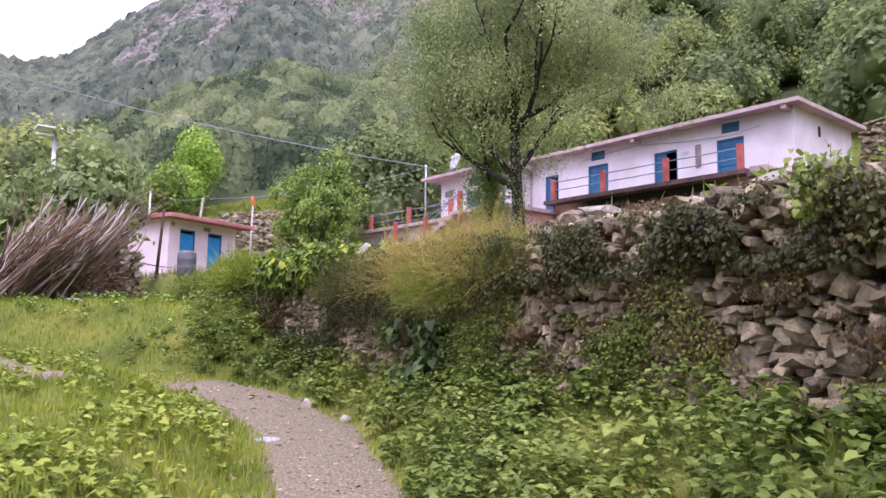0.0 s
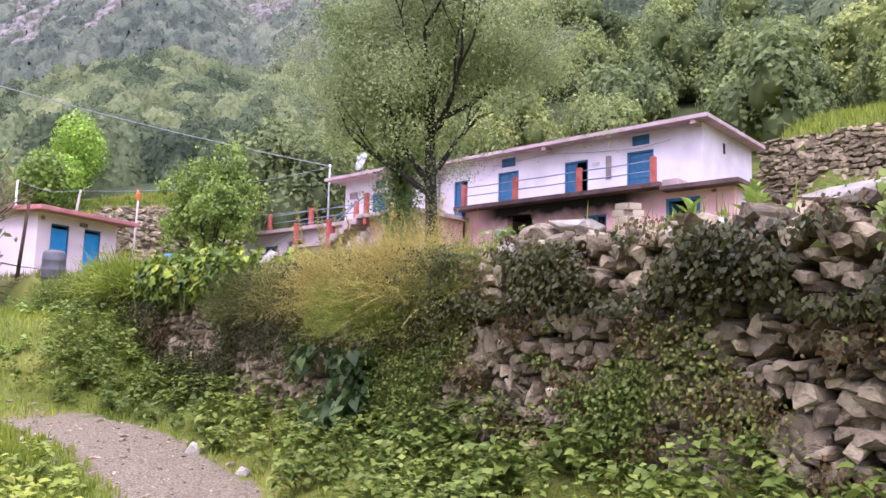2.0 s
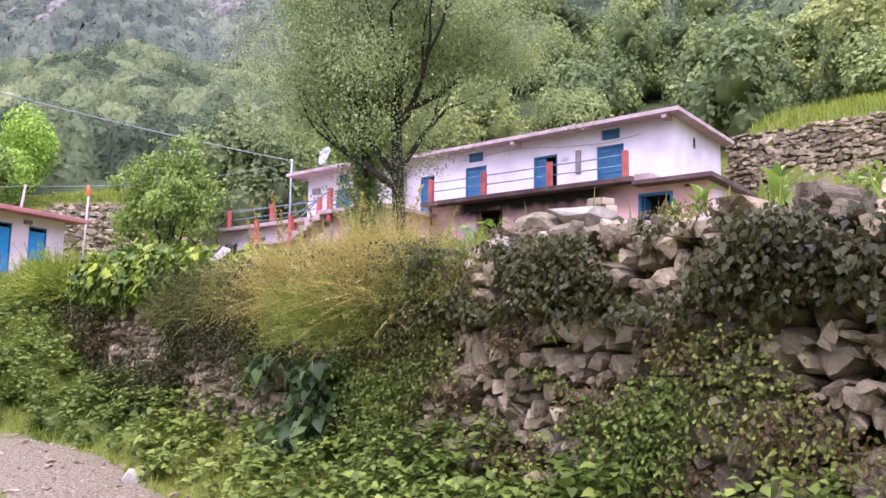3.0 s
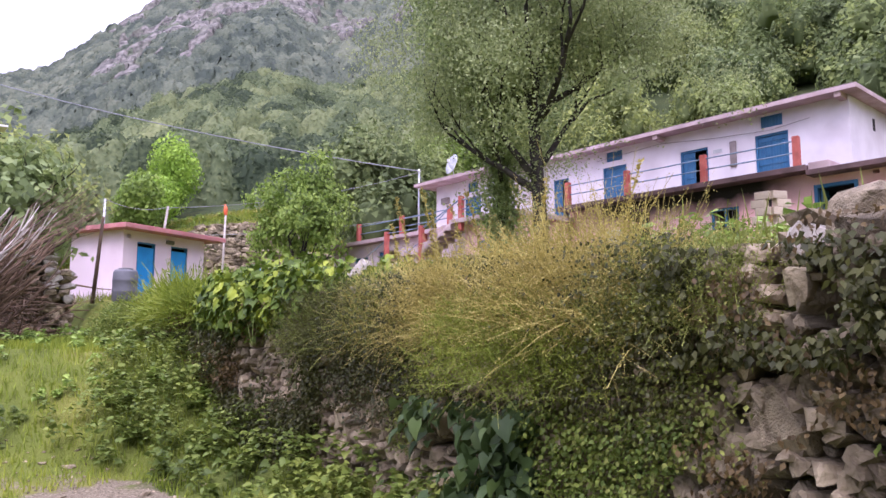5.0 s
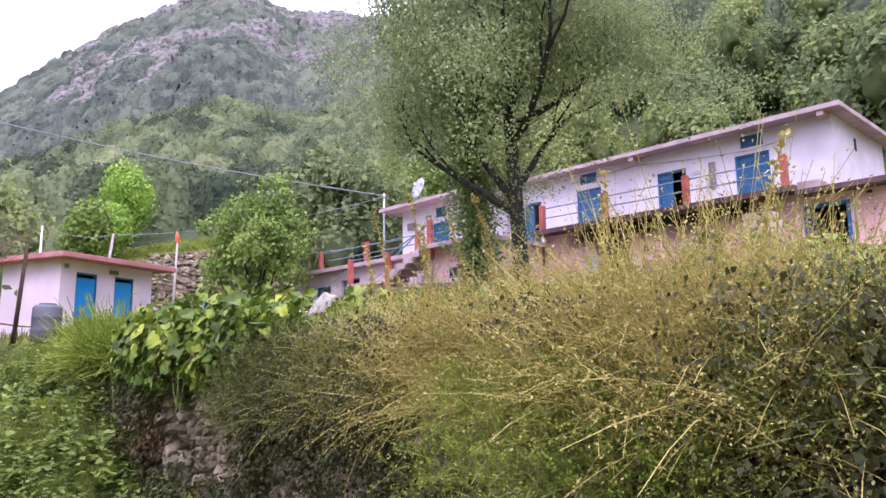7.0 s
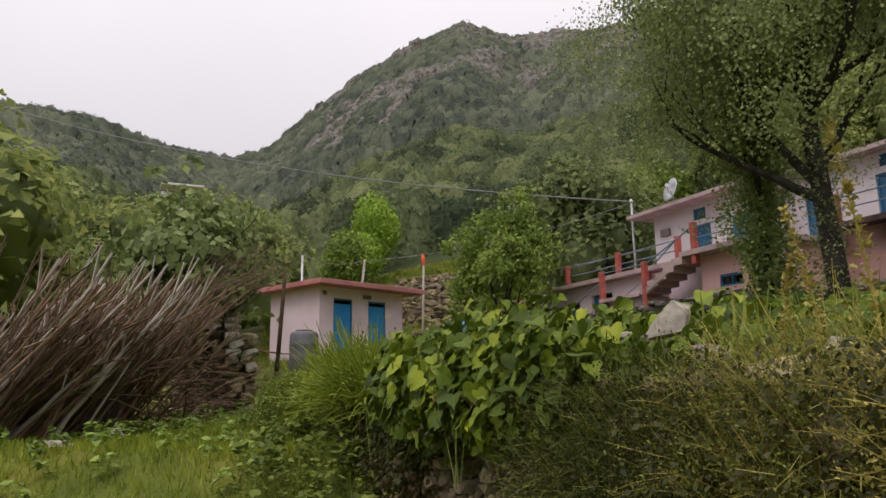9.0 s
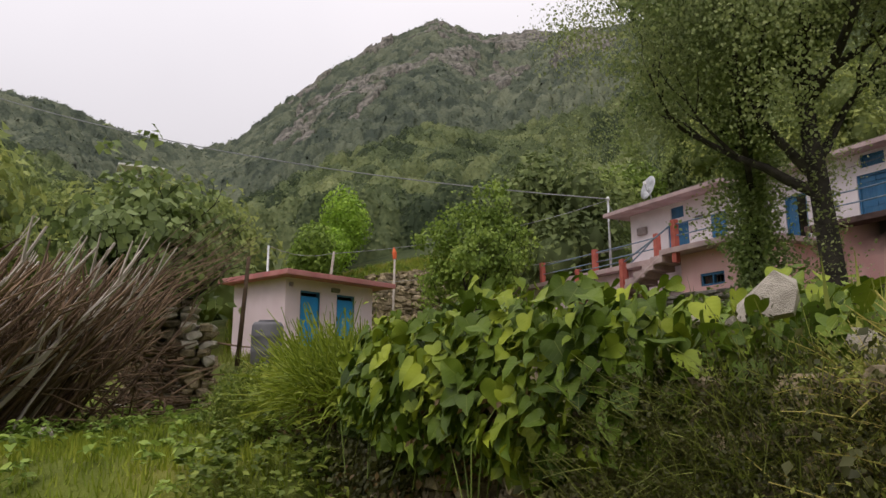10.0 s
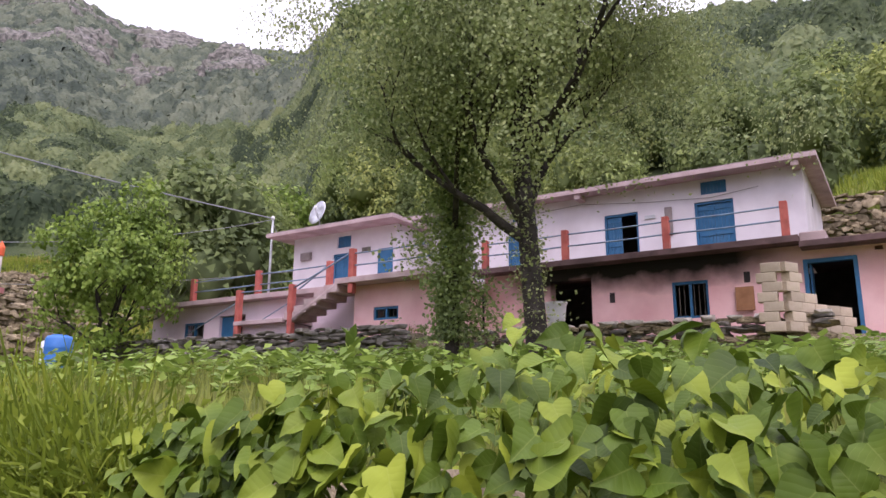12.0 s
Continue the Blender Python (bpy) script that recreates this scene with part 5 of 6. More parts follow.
def yard_walls():
    """Dry-stone retaining wall below the houses' yard."""
    rng = np.random.default_rng(15)
    wall = empty("wall_yard", (-14, 20.3, 3.6), "low dry-stone retaining wall below the yard", "wall", kind="structure")
    a = rubble(rng, -9.0, -18.3, lambda x: 3.3, lambda x: 4.42, lambda x: 20.15 + 0 * x, (0.16, 0.5), (0.06, 0.13), 0.05)
    near = [p for p in a if p[0][2] > 3.9][:200]
    for k, (at, size, turn, tilt) in enumerate(near):
        put_stone(wall, (STONES + SLATE_STONES)[k % 16], at, size, turn, tilt)
    join_stones("stone_rest", SLATE_STONES, [p for p in a if p[0][2] <= 3.9], wall)
    for k in range(16):
        put_stone(wall, PALE_STONES[k % 4], (-9.3 - k * 0.57, 20.2, 4.47), (rng.uniform(0.3, 0.55), 0.34, rng.uniform(0.08, 0.2)), rng.normal(0, 0.1))
    wall2 = empty("wall_yard_lower", (-24, 18.1, 3.4), "low dark dry-stone retaining wall below the terrace house", "wall", kind="structure")
    b = rubble(rng, -18.3, -31.4, lambda x: 3.4, lambda x: 4.5, lambda x: 18.05 + 0 * x, (0.2, 0.6), (0.05, 0.11), 0.04)
    join_stones("stone_rest", SLATE_STONES, b, wall2)
    back = empty("wall_hill", (-4, 33, 7.5), "grey dry-stone terrace wall on the grassy slope", "wall", kind="structure")
    c = rubble(rng, 8.0, -9.5, lambda x: 6.9, lambda x: 9.75, lambda x: 31.2 - 0.08 * (x + 9), (0.15, 0.36), (0.08, 0.18), 0.1)
    join_stones("stone_rest", STONES, c, back)


yard_walls()


def block_wall():
    t = empty("block_wall", (-10.2, 20.6, 4.1), "stepped free-standing wall of weathered building blocks", "wall")
    src = box(-0.2, 0.2, -0.1, 0.1, -0.1, 0.1, 0.012)
    data = bpy.data.meshes.new("block")
    src.to_mesh(data)
    src.free()
    data.materials.append(BLOCK)
    rng = np.random.default_rng(2)
    d = Vector((0.5, 0.866, 0)).normalized()
    start = Vector((-9.95, 19.7, 0))
    for row in range(7):
        n = max(1, 5 - row * (1 if row > 2 else 0))
        for i in range(n):
            p = start + d * (0.2 + i * 0.41 + (0.1 if row % 2 else 0))
            b = put_stone(t, data, (p.x, p.y, 4.18 + row * 0.205), (1, 1, 1), math.radians(60) + rng.normal(0, 0.02), rng.normal(0, 0.01), "block")
        p = start + Vector((-0.2, 0.02, 0))
        put_stone(t, data, (p.x - (0.1 if row % 2 else 0), p.y, 4.18 + row * 0.205), (0.95, 1, 1), rng.normal(0, 0.02), 0, "block")


block_wall()


def stone_pillar():
    """Dry-stone pier with a lower one beside it and dark brushwood wedged between."""
    rng = np.random.default_rng(8)
    t = empty("stone_stack", (-19.1, 4.9, 1.6), "rough dry-stone pier of pale stones beside the stick pile", "stack")
    for cx, cy, top, wide, deep in ((-19.1, 4.9, 3.62, 4, 3), (-18.6, 5.45, 3.1, 2, 2)):
        z = 1.5
        while z < top:
            h = rng.uniform(0.07, 0.17)
            for k in range(wide):
                for j in range(deep):
                    pool = PALE_STONES + STONES[:3] if z > top - 0.45 else STONES + PALE_STONES[:1]
                    put_stone(t, pool[int(rng.integers(0, len(pool)))], (cx + (j - (deep - 1) / 2) * 0.28 + rng.normal(0, 0.03), cy + (k - (wide - 1) / 2) * 0.26 + rng.normal(0, 0.04), z + h / 2),
                              (rng.uniform(0.3, 0.42), rng.uniform(0.26, 0.42), h * 1.25), rng.normal(0, 0.3), rng.normal(0, 0.06))
            z += h
    put_stone(t, SLATE_STONES[1], (-19.1, 4.9, 3.68), (0.9, 0.75, 0.09), 0.2, 0.05, "capstone")
    bm = bmesh.new()
    for k in range(120):
        p = Vector((-18.4 + rng.normal(0, 0.15), 4.9 + rng.normal(0, 0.3), 1.7 + rng.uniform(0, 1.2)))
        q = p + Vector((rng.normal(0, 0.25), rng.normal(0, 0.45), rng.normal(0, 0.12)))
        add_tube(bm, [p, (p + q) / 2 + Vector(rng.normal(0, 0.05, 3)), q], [0.02, 0.015, 0.007], 4)
    tagged(settle(part("brushwood", bm, STICK, t)), kind="stuff")


stone_pillar()


# ---- low plants ----
def scatter(rng, n, x0, x1, y0, y1, density):
    x, y = rng.uniform(x0, x1, n), rng.uniform(y0, y1, n)
    ok = rng.uniform(0, 1, n) < density(x, y)
    return x[ok], y[ok]


def patchy(x, y, size=0.9, seed=0.0):
    return 0.5 + 0.5 * bumps(x, y, size, seed)


BLADE = np.array([(-0.03, 0, 0), (0.03, 0, 0), (0.022, 0.55, 0.0), (0.0, 1.0, -0.12), (-0.022, 0.55, 0.0)])
BLADE_FACES = [(0, 1, 2), (0, 2, 4), (4, 2, 3)]


def grass(name, seed, n, x0, x1, y0, y1, density, height, material, label, lift=0.0, wide=1.0):
    rng = np.random.default_rng(seed)
    x, y = scatter(rng, n, x0, x1, y0, y1, density)
    pts = np.stack([x, y, ground_z(x, y) - 0.01 + lift], -1)
    a = rng.uniform(0, 2 * np.pi, len(x))
    out = np.stack([0.5 * np.cos(a), 0.5 * np.sin(a), np.ones(len(x))], -1)
    s = height * rng.uniform(0.5, 1.2, len(x))
    d = unit(out + rng.normal(0, 0.15, out.shape))
    side = unit(np.cross(d, np.stack([np.cos(a), np.sin(a), 0 * a], -1)))
    nor = np.cross(side, d)
    c = BLADE[None] * s[:, None, None]
    v = pts[:, None] + c[..., 0:1] * side[:, None] * wide * (0.25 / height) ** 0.5 + c[..., 1:2] * d[:, None] + c[..., 2:3] * nor[:, None] * 2
    return mesh_object(name, quads_mesh(name, v, BLADE_FACES), None, label, material, "stuff", "grass")


def herbs(name, seed, n, x0, x1, y0, y1, density, height, leaf, per, material, label, shape=LEAF_SHAPE, faces=LEAF_FACES, on=ground_z, category="weeds"):
    """Leafy plants: each stands on the ground with leaves spread up its stem."""
    rng = np.random.default_rng(seed)
    x, y = scatter(rng, n, x0, x1, y0, y1, density)
    m = len(x)
    h = height * rng.uniform(0.4, 1.2, m)
    k = np.sqrt(rng.uniform(0.05, 1, (m, per)))
    a = rng.uniform(0, 2 * np.pi, (m, per))
    reach = 0.35 * h[:, None] * (1.15 - 0.5 * k) * rng.uniform(0.3, 1, (m, per))
    pts = np.stack([x[:, None] + reach * np.cos(a), y[:, None] + reach * np.sin(a), on(x, y)[:, None] + k * h[:, None]], -1).reshape(-1, 3)
    out = np.stack([np.cos(a), np.sin(a), 0.25 + 0 * a], -1).reshape(-1, 3)
    v = leaves(pts, out, leaf, 0.3, 0.25, shape, 1.25, rng)
    return mesh_object(name, quads_mesh(name, v, faces), None, label, material, "stuff", category)


def off_path(x, y):
    o = path_offset(x, y)
    return ((np.abs(o) > 0.42) | (x < -8.6)) * (side_track(x, y) > 0.2) * (y < wall_y(x) - 0.05)


grass("grass", 31, 165000, -15, 4, -4, 5.2, lambda x, y: off_path(x, y) * np.where((path_offset(x, y) < 0) | (x < -8), 1.0, 0.4) * (0.4 + 0.6 * patchy(x, y)), 0.1, GRASS, "bright green meadow grass beside the path", wide=1.5)
grass("grass", 32, 26000, -14, 3, -3, 5, lambda x, y: (np.abs(np.abs(path_offset(x, y)) - 0.6) < 0.16) * (0.3 + 0.7 * patchy(x, y, 0.4)), 0.08, GRASS, "short grass along the path edges", wide=1.4)
herbs("weeds", 33, 2500, -10.5, 2.5, 0.5, 5.1, lambda x, y: off_path(x, y) * np.maximum(smooth(-10.6, -8.4, x), y > wall_y(x) - 1.0) * (path_offset(x, y) > 0.5) * (0.35 + 0.65 * patchy(x, y, 0.7, 3)), 0.3, 0.062, 20, WEED, "broadleaf weeds covering the bank below the wall", HEART_SHAPE, HEART_FACES)
herbs("weeds", 34, 2400, -10.5, 2.5, 0.5, 5.1, lambda x, y: off_path(x, y) * np.maximum(smooth(-10.6, -8.4, x), y > wall_y(x) - 1.0) * (path_offset(x, y) > 0.8) * patchy(x, y, 0.5, 8), 0.42, 0.05, 44, WEED, "small-leaved weeds on the bank below the wall")
herbs("weeds", 35, 5200, -15, 4, -4, 3, lambda x, y: off_path(x, y) * (path_offset(x, y) < -0.7) * smooth(0.25, 0.7, patchy(x, y, 0.8, 5)), 0.2, 0.055, 9, GRASS, "soft leafy weeds in the meadow", HEART_SHAPE, HEART_FACES)
herbs("weeds", 36, 700, -18, -9, 1.5, 6, lambda x, y: off_path(x, y) * (path_offset(x, y) > 1.2) * (0.1 + 0.4 * patchy(x, y, 0.6, 2)), 0.2, 0.06, 20, FRESHLEAF, "weeds around the stick pile", HEART_SHAPE, HEART_FACES)
herbs("weeds", 37, 4200, -30, 5, 5, 20, lambda x, y: (y > wall_y(x) + 2.2) * (x > -20 + 0 * y) * (0.3 + 0.7 * patchy(x, y, 1.2, 2)), 0.42, 0.13, 14, FRESHLEAF, "crop and weeds on the terrace field")
grass("grass", 38, 40000, -32, 5, 4.5, 20, lambda x, y: (y > wall_y(x) + 0.35) * (0.3 + 0.7 * patchy(x, y, 1.0, 2)), 0.28, OLIVE, "tall grass on the terrace field", wide=1.2)
grass("grass", 39, 30000, -10, 14, 31.4, 46, lambda x, y: 0.9 + 0 * x, 0.5, GRASS, "bright grass on the slope behind the house", wide=2)


def face_growth(name, seed, n, x0, x1, z0, z1, material, leaf, label, cover=0.5, size=0.5, hang=0.06, shape=LEAF_SHAPE, faces=LEAF_FACES, out=0.12, category="creeper"):
    """Plants that grow on and hang down the wall's face, in patches."""
    rng = np.random.default_rng(seed)
    x, k = rng.uniform(x1, x0, n), rng.uniform(0, 1, n)
    z = z0 + (z1 - z0) * k
    ok = rng.uniform(0, 1, n) < smooth(1 - cover - 0.15, 1 - cover + 0.15, patchy(x, z * 1.4 + 3, size, seed * 0.7))
    x, z = x[ok], z[ok]
    y = wall_y(x) - 0.06 - np.abs(rng.normal(0, out, len(x)))
    pts = np.stack([x, y, z], -1)
    d = np.stack([rng.normal(0, 0.5, len(x)), -0.6 + 0 * x, -0.5 + 0 * x], -1)
    v = leaves(pts, d, leaf, 0.5, hang, shape, 1.1, rng)
    return mesh_object(name, quads_mesh(name, v, faces), None, label, material, "stuff", category)


face_growth("creeper", 51, 24000, 3.0, -3.6, 1.75, 2.22, DARKVINE, 0.04, "dark creeper hanging over the wall top", 0.5, 0.2, 0.6, out=0.1)
face_growth("creeper", 52, 30000, 2.5, -3.6, 0.9, 2.3, REDVINE, 0.03, "withered red-brown fern on the wall", 0.33, 0.17, 0.6, out=0.07)
face_growth("moss_herbs", 53, 30000, 2.5, -6.0, 0.8, 1.75, OLIVE, 0.028, "small green herbs growing on the wall face", 0.42, 0.36, 0.2, out=0.06)
face_growth("moss_herbs", 54, 14000, -1.6, -4.5, 0.7, 1.5, WEED, 0.03, "green moss and herbs on the wall face", 0.42, 0.36, 0.2, out=0.08)
face_growth("creeper", 55, 3600, 2.2, -0.4, 1.95, 2.36, WEED, 0.045, "green ivy on the wall top", 0.5, 0.4, 0.3, HEART_SHAPE, HEART_FACES)
face_growth("creeper", 56, 20000, -3.4, -6.6, 1.4, 2.3, DARKVINE, 0.023, "dark growth under the dry bush", 0.5, 0.4, 0.4)
face_growth("creeper", 57, 48000, -7.0, -13.5, 0.6, 1.9, DARKVINE, 0.036, "dark brush growing on the wall face", 0.55, 0.5, 0.4, out=0.1)
face_growth("creeper", 58, 16000, -7.5, -13.0, 1.2, 2.2, REDVINE, 0.034, "withered brown stalks on the wall", 0.35, 0.4, 0.5, out=0.1)
face_growth("creeper", 59, 700, -4.4, -5.6, 0.75, 1.45, DARKLEAF, 0.1, "large dark green leaves at the wall foot", 0.6, 0.5, 0.4, HEART_SHAPE, HEART_FACES, 0.15)


face_growth("creeper", 60, 7000, -5.6, -7.4, 1.2, 2.0, DARKVINE, 0.022, "dark brush hanging over the wall", 0.5, 0.5, 0.4, out=0.16)


def straw_bush(name, seed, centre, radius, n, material, label, height, lean=-0.2, leafmat=None, per=15, leaf=0.013, drop=0.6, stem=0.0014):
    """Fine-stemmed bush: short tangled stems that rise from the wall top and from its face below, each with small sprigs."""
    rng = np.random.default_rng(seed)
    t = empty(name, centre, label, "bush")
    a = rng.uniform(0, 2 * np.pi, n)
    r = np.sqrt(rng.uniform(0, 1, n))
    low = rng.uniform(0, 1, n) ** 1.5 * drop
    root = np.stack([r * np.cos(a) * radius[0], r * np.sin(a) * radius[1] * np.where(low > 0.15, 0.35, 0.8) - np.minimum(low, 0.3) * 0.8, -low], -1)
    d = np.stack([0.25 * r * np.cos(a) + rng.normal(0, 0.4, n), lean + rng.normal(0, 0.45, n), rng.uniform(0.1, 1.5, n) - low], -1)
    length = height * rng.uniform(0.3, 1.1, n) * (1 - 0.35 * r)
    d = unit(d) * length[:, None]
    sag = rng.uniform(-0.1, 0.55, n) * length
    segs = 4
    side = unit(np.cross(d, rng.normal(0, 1, (n, 3)))) * stem
    v = []
    for i in range(segs):
        k0, k1 = i / segs, (i + 1) / segs
        p0 = root + d * k0 - np.stack([0 * sag, 0 * sag, sag * k0 ** 2], -1)
        p1 = root + d * k1 - np.stack([0 * sag, 0 * sag, sag * k1 ** 2], -1)
        v.append(np.stack([p0 - side, p0 + side, p1 + side * 0.7, p1 - side * 0.7], 1))
    mesh_object("stem_mass", quads_mesh("stem_mass", np.concatenate(v), [(0, 1, 2), (0, 2, 3)]), t, "", material, "stuff")
    k = rng.uniform(0.3, 1.0, (n, per))
    pts = root[:, None] + d[:, None] * k[..., None] - np.stack([0 * k, 0 * k, sag[:, None] * k ** 2], -1) + rng.normal(0, 0.012, (n, per, 3))
    lv = leaves(pts.reshape(-1, 3), np.repeat(unit(d), per, 0), leaf, 0.8, 0.0, narrow=0.8, rng=rng)
    mesh_object("foliage", quads_mesh("foliage", lv, LEAF_FACES), t, "", leafmat or material, "stuff")
    return t


straw_bush("dry_bush", 61, (-4.15, 4.9, 2.15), (0.6, 0.28), 2600, DRY, "straw-coloured dry bush spilling over the wall", 0.74, -0.15, drop=0.35)
straw_bush("dry_bush", 62, (-5.2, 5.08, 2.17), (0.65, 0.28), 2600, DRY, "straw-coloured dry bush spilling over the wall", 0.55, -0.25, drop=0.35)
straw_bush("green_bush", 63, (-3.5, 4.8, 2.15), (0.4, 0.22), 1000, OLIVE, "olive-green fine-leaved bush hanging over the wall", 0.38, -0.25, OLIVE, drop=0.3)
straw_bush("green_bush", 64, (-4.5, 4.78, 1.95), (0.7, 0.2), 1500, OLIVE, "olive-green fine-leaved bush hanging over the wall", 0.4, -0.4, GRASS, drop=0.4)
straw_bush("dry_bush", 65, (-6.15, 5.15, 2.18), (0.55, 0.24), 1700, DRY, "straw-coloured dry bush beside the bean plants", 0.42, -0.3, OLIVE, drop=0.45)
straw_bush("green_bush", 69, (-6.95, 5.1, 2.15), (0.55, 0.22), 1700, OLIVE, "olive brush beside the bean plants", 0.34, -0.35, DARKVINE, 12, 0.014, 0.45)
straw_bush("grass_clump", 66, (-10.5, 5.3, 2.2), (0.5, 0.35), 2000, GRASS, "tall arching green grass clump", 0.62, -0.2, GRASS, 1, 0.05, 0.2, 0.0048)
straw_bush("grass_clump", 67, (-11.5, 5.5, 2.2), (0.6, 0.35), 2000, GRASS, "tall arching green grass clump", 0.8, -0.25, GRASS, 1, 0.05, 0.2, 0.0048)
straw_bush("green_bush", 68, (-12.8, 5.3, 2.1), (0.9, 0.4), 1600, OLIVE, "olive brush on the terrace edge", 0.5, -0.3, WEED, 9, 0.04, 0.6)


def seed_stalk(x, y, z, h, seed):
    """Tall dry weed stalk, bent at the tip, its upper half hung with seed clusters."""
    rng = np.random.default_rng(seed)
    t = empty("seed_stalk", (x, y, z), "tall straw-coloured weed stalk with dry seed clusters", "weed", "seed stalks on the wall")
    bend = rng.normal(0, 0.16, 2)
    pts = [Vector((bend[0] * k * k * h, bend[1] * k * k * h, k * h)) for k in np.linspace(0, 1, 7)]
    part("stem", tube(pts, [0.005 - 0.0005 * i for i in range(7)], 5), DRY, t)
    n = 130
    k = rng.uniform(0.35, 1, n)
    p = np.stack([bend[0] * k * k * h, bend[1] * k * k * h, k * h], -1) + rng.normal(0, 0.011, (n, 3)) * (1.4 - k)[:, None]
    a = rng.uniform(0, 2 * np.pi, n)
    lv = leaves(p, np.stack([np.cos(a), np.sin(a), 0.6 + 0 * a], -1), 0.024, 0.4, 0.0, narrow=1.2, rng=rng)
    mesh_object("seed_head", quads_mesh("seed_head", lv, LEAF_FACES), t, "", DRY)


for i, (x, y, h) in enumerate(((-6.35, 5.3, 0.62), (-6.1, 5.2, 0.78), (-5.95, 5.35, 0.7), (-5.75, 5.15, 0.85), (-5.6, 5.3, 0.7), (-6.6, 5.4, 0.5), (-5.3, 5.2, 0.75), (-4.6, 5.0, 0.7), (-4.0, 4.95, 0.66))):
    seed_stalk(x, y, 2.1, h, 300 + i)


def bean_patch():
    """Climbing beans that spill over the wall: the nearest leaves are single, the rest of the growth is joined."""
    rng = np.random.default_rng(71)
    t = empty("bean_plants", (-8.8, 5.3, 2.2), "bean plants with large bright heart-shaped leaves spilling over the wall", "plants")
    one = leaves(np.zeros((1, 3)), np.array([[0, 1.0, 0.0]]), 1.0, 0.0, 0.0, BEAN_SHAPE, 1.0, np.random.default_rng(1))
    data = quads_mesh("leaf", one / 1.0, BEAN_FACES, True)
    blade = np.array([(q[0], q[1], 0.0) for q in BEAN_SHAPE])
    data.attributes.new("blade", "FLOAT_VECTOR", "POINT").data.foreach_set("vector", blade.reshape(-1).astype(np.float32))
    data.materials.append(BEAN)

    def crown_points(n):
        x = rng.uniform(-10.9, -6.8, n)
        k = rng.uniform(0, 1, n)
        bulge = np.clip(1 - ((x + 8.6) / 2.1) ** 2, 0.0, 1) ** 0.5
        front = wall_y(x) - 0.06 - 0.22 * bulge
        ang = k * np.pi * 0.62
        y = front + 0.5 - 0.5 * np.cos(ang - 0.25) * bulge + np.where(k > 0.5, (k - 0.5) * 5.0, 0)
        z = 1.86 + (0.71 * np.sin(np.minimum(ang + 0.12, 1.57))) * (0.35 + 0.65 * bulge) + 0.13 * bumps(x, y, 0.35, 4) + 0.06 * bumps(x, y, 0.11, 9)
        nrm = np.stack([0.15 * rng.normal(0, 1, n), -0.2 - 0.8 * np.cos(ang), 0.6 + np.sin(ang)], -1)
        return np.stack([x, y, z], -1), unit(nrm)

    def turned(nr):
        nr = unit(nr + rng.normal(0, 0.5, nr.shape))
        d = unit(np.cross(nr, unit(rng.normal(0, 1, nr.shape))) + np.array([0, -0.4, -0.5]))
        side = unit(np.cross(d, nr + 1e-3))
        up = np.cross(side, d)
        return d, side, up

    p, nr = crown_points(300)
    d, side, up = turned(nr)
    for i in range(300):
        s = rng.uniform(0.06, 0.095)
        ob = new("leaf", data)
        ob.parent = t
        ob.matrix_parent_inverse = Matrix.Translation(t.location).inverted()
        m = Matrix((tuple(side[i]), tuple(d[i]), tuple(up[i]))).transposed().to_4x4()
        ob.matrix_basis = Matrix.Translation(p[i] + nr[i] * 0.06) @ m @ Matrix.Diagonal((s * 1.15, s, s, 1))
    n = 7000
    p, nr = crown_points(n)
    p = p + nr * (0.05 - 0.4 * rng.uniform(0, 1, (n, 1)) ** 1.4)
    d, side, up = turned(nr)
    s = rng.uniform(0.04, 0.08, n)[:, None, None]
    c = BEAN_SHAPE[None] * s
    v = p[:, None] + c[..., 0:1] * side[:, None] * 1.15 + c[..., 1:2] * d[:, None] + c[..., 2:3] * up[:, None]
    mass = quads_mesh("foliage", v, BEAN_FACES, True)
    mass.attributes.new("blade", "FLOAT_VECTOR", "POINT").data.foreach_set("vector", np.tile(blade, (n, 1)).reshape(-1).astype(np.float32))
    ob = mesh_object("foliage", mass, t, "", BEAN, "stuff")
    settle(ob)
    bm = bmesh.new()
    for k in range(40):
        x = rng.uniform(-10.4, -7.4)
        y = float(wall_y(x)) + rng.uniform(0.0, 0.6)
        add_tube(bm, [(x, y, 1.9), (x + rng.normal(0, 0.06), y - 0.2, 2.2), (x + rng.normal(0, 0.08), y - 0.35, 2.0), (x + rng.normal(0, 0.1), y - 0.38, 1.75)], 0.003, 5)
    tagged(settle(part("vine_mass", bm, WEED, t)), kind="stuff")


bean_patch()


def tobacco_like(x, y, h, seed, label="tall broad-leaved green plant on the terrace"):
    """Upright plant with long broad leaves in a rosette."""
    rng = np.random.default_rng(seed)
    z = float(ground_z(x, y))
    t = empty("leafy_plant", (x, y, z), label, "plant")
    part("stem", tube([(0, 0, -0.05), (0.02, 0, h * 0.5), (0, 0.02, h * 0.9)], [0.02, 0.015, 0.008], 6), WEED, t)
    n = 16
    k = np.linspace(0.25, 1, n)
    a = np.arange(n) * 2.4 + rng.uniform(0, 6)
    pts = np.stack([0.02 * np.cos(a), 0.02 * np.sin(a), k * h * 0.85], -1)
    out = np.stack([np.cos(a), np.sin(a), 0.7 + 0.9 * k], -1)
    v = leaves(pts, out, 0.26 * (1.2 - 0.5 * k) * h / 0.7, 0.12, 0.0, HEART_SHAPE, 0.62, rng)
    data = quads_mesh("leaves", v, HEART_FACES)
    mesh_object("leaves", data, t, "", FRESHLEAF)
    return t


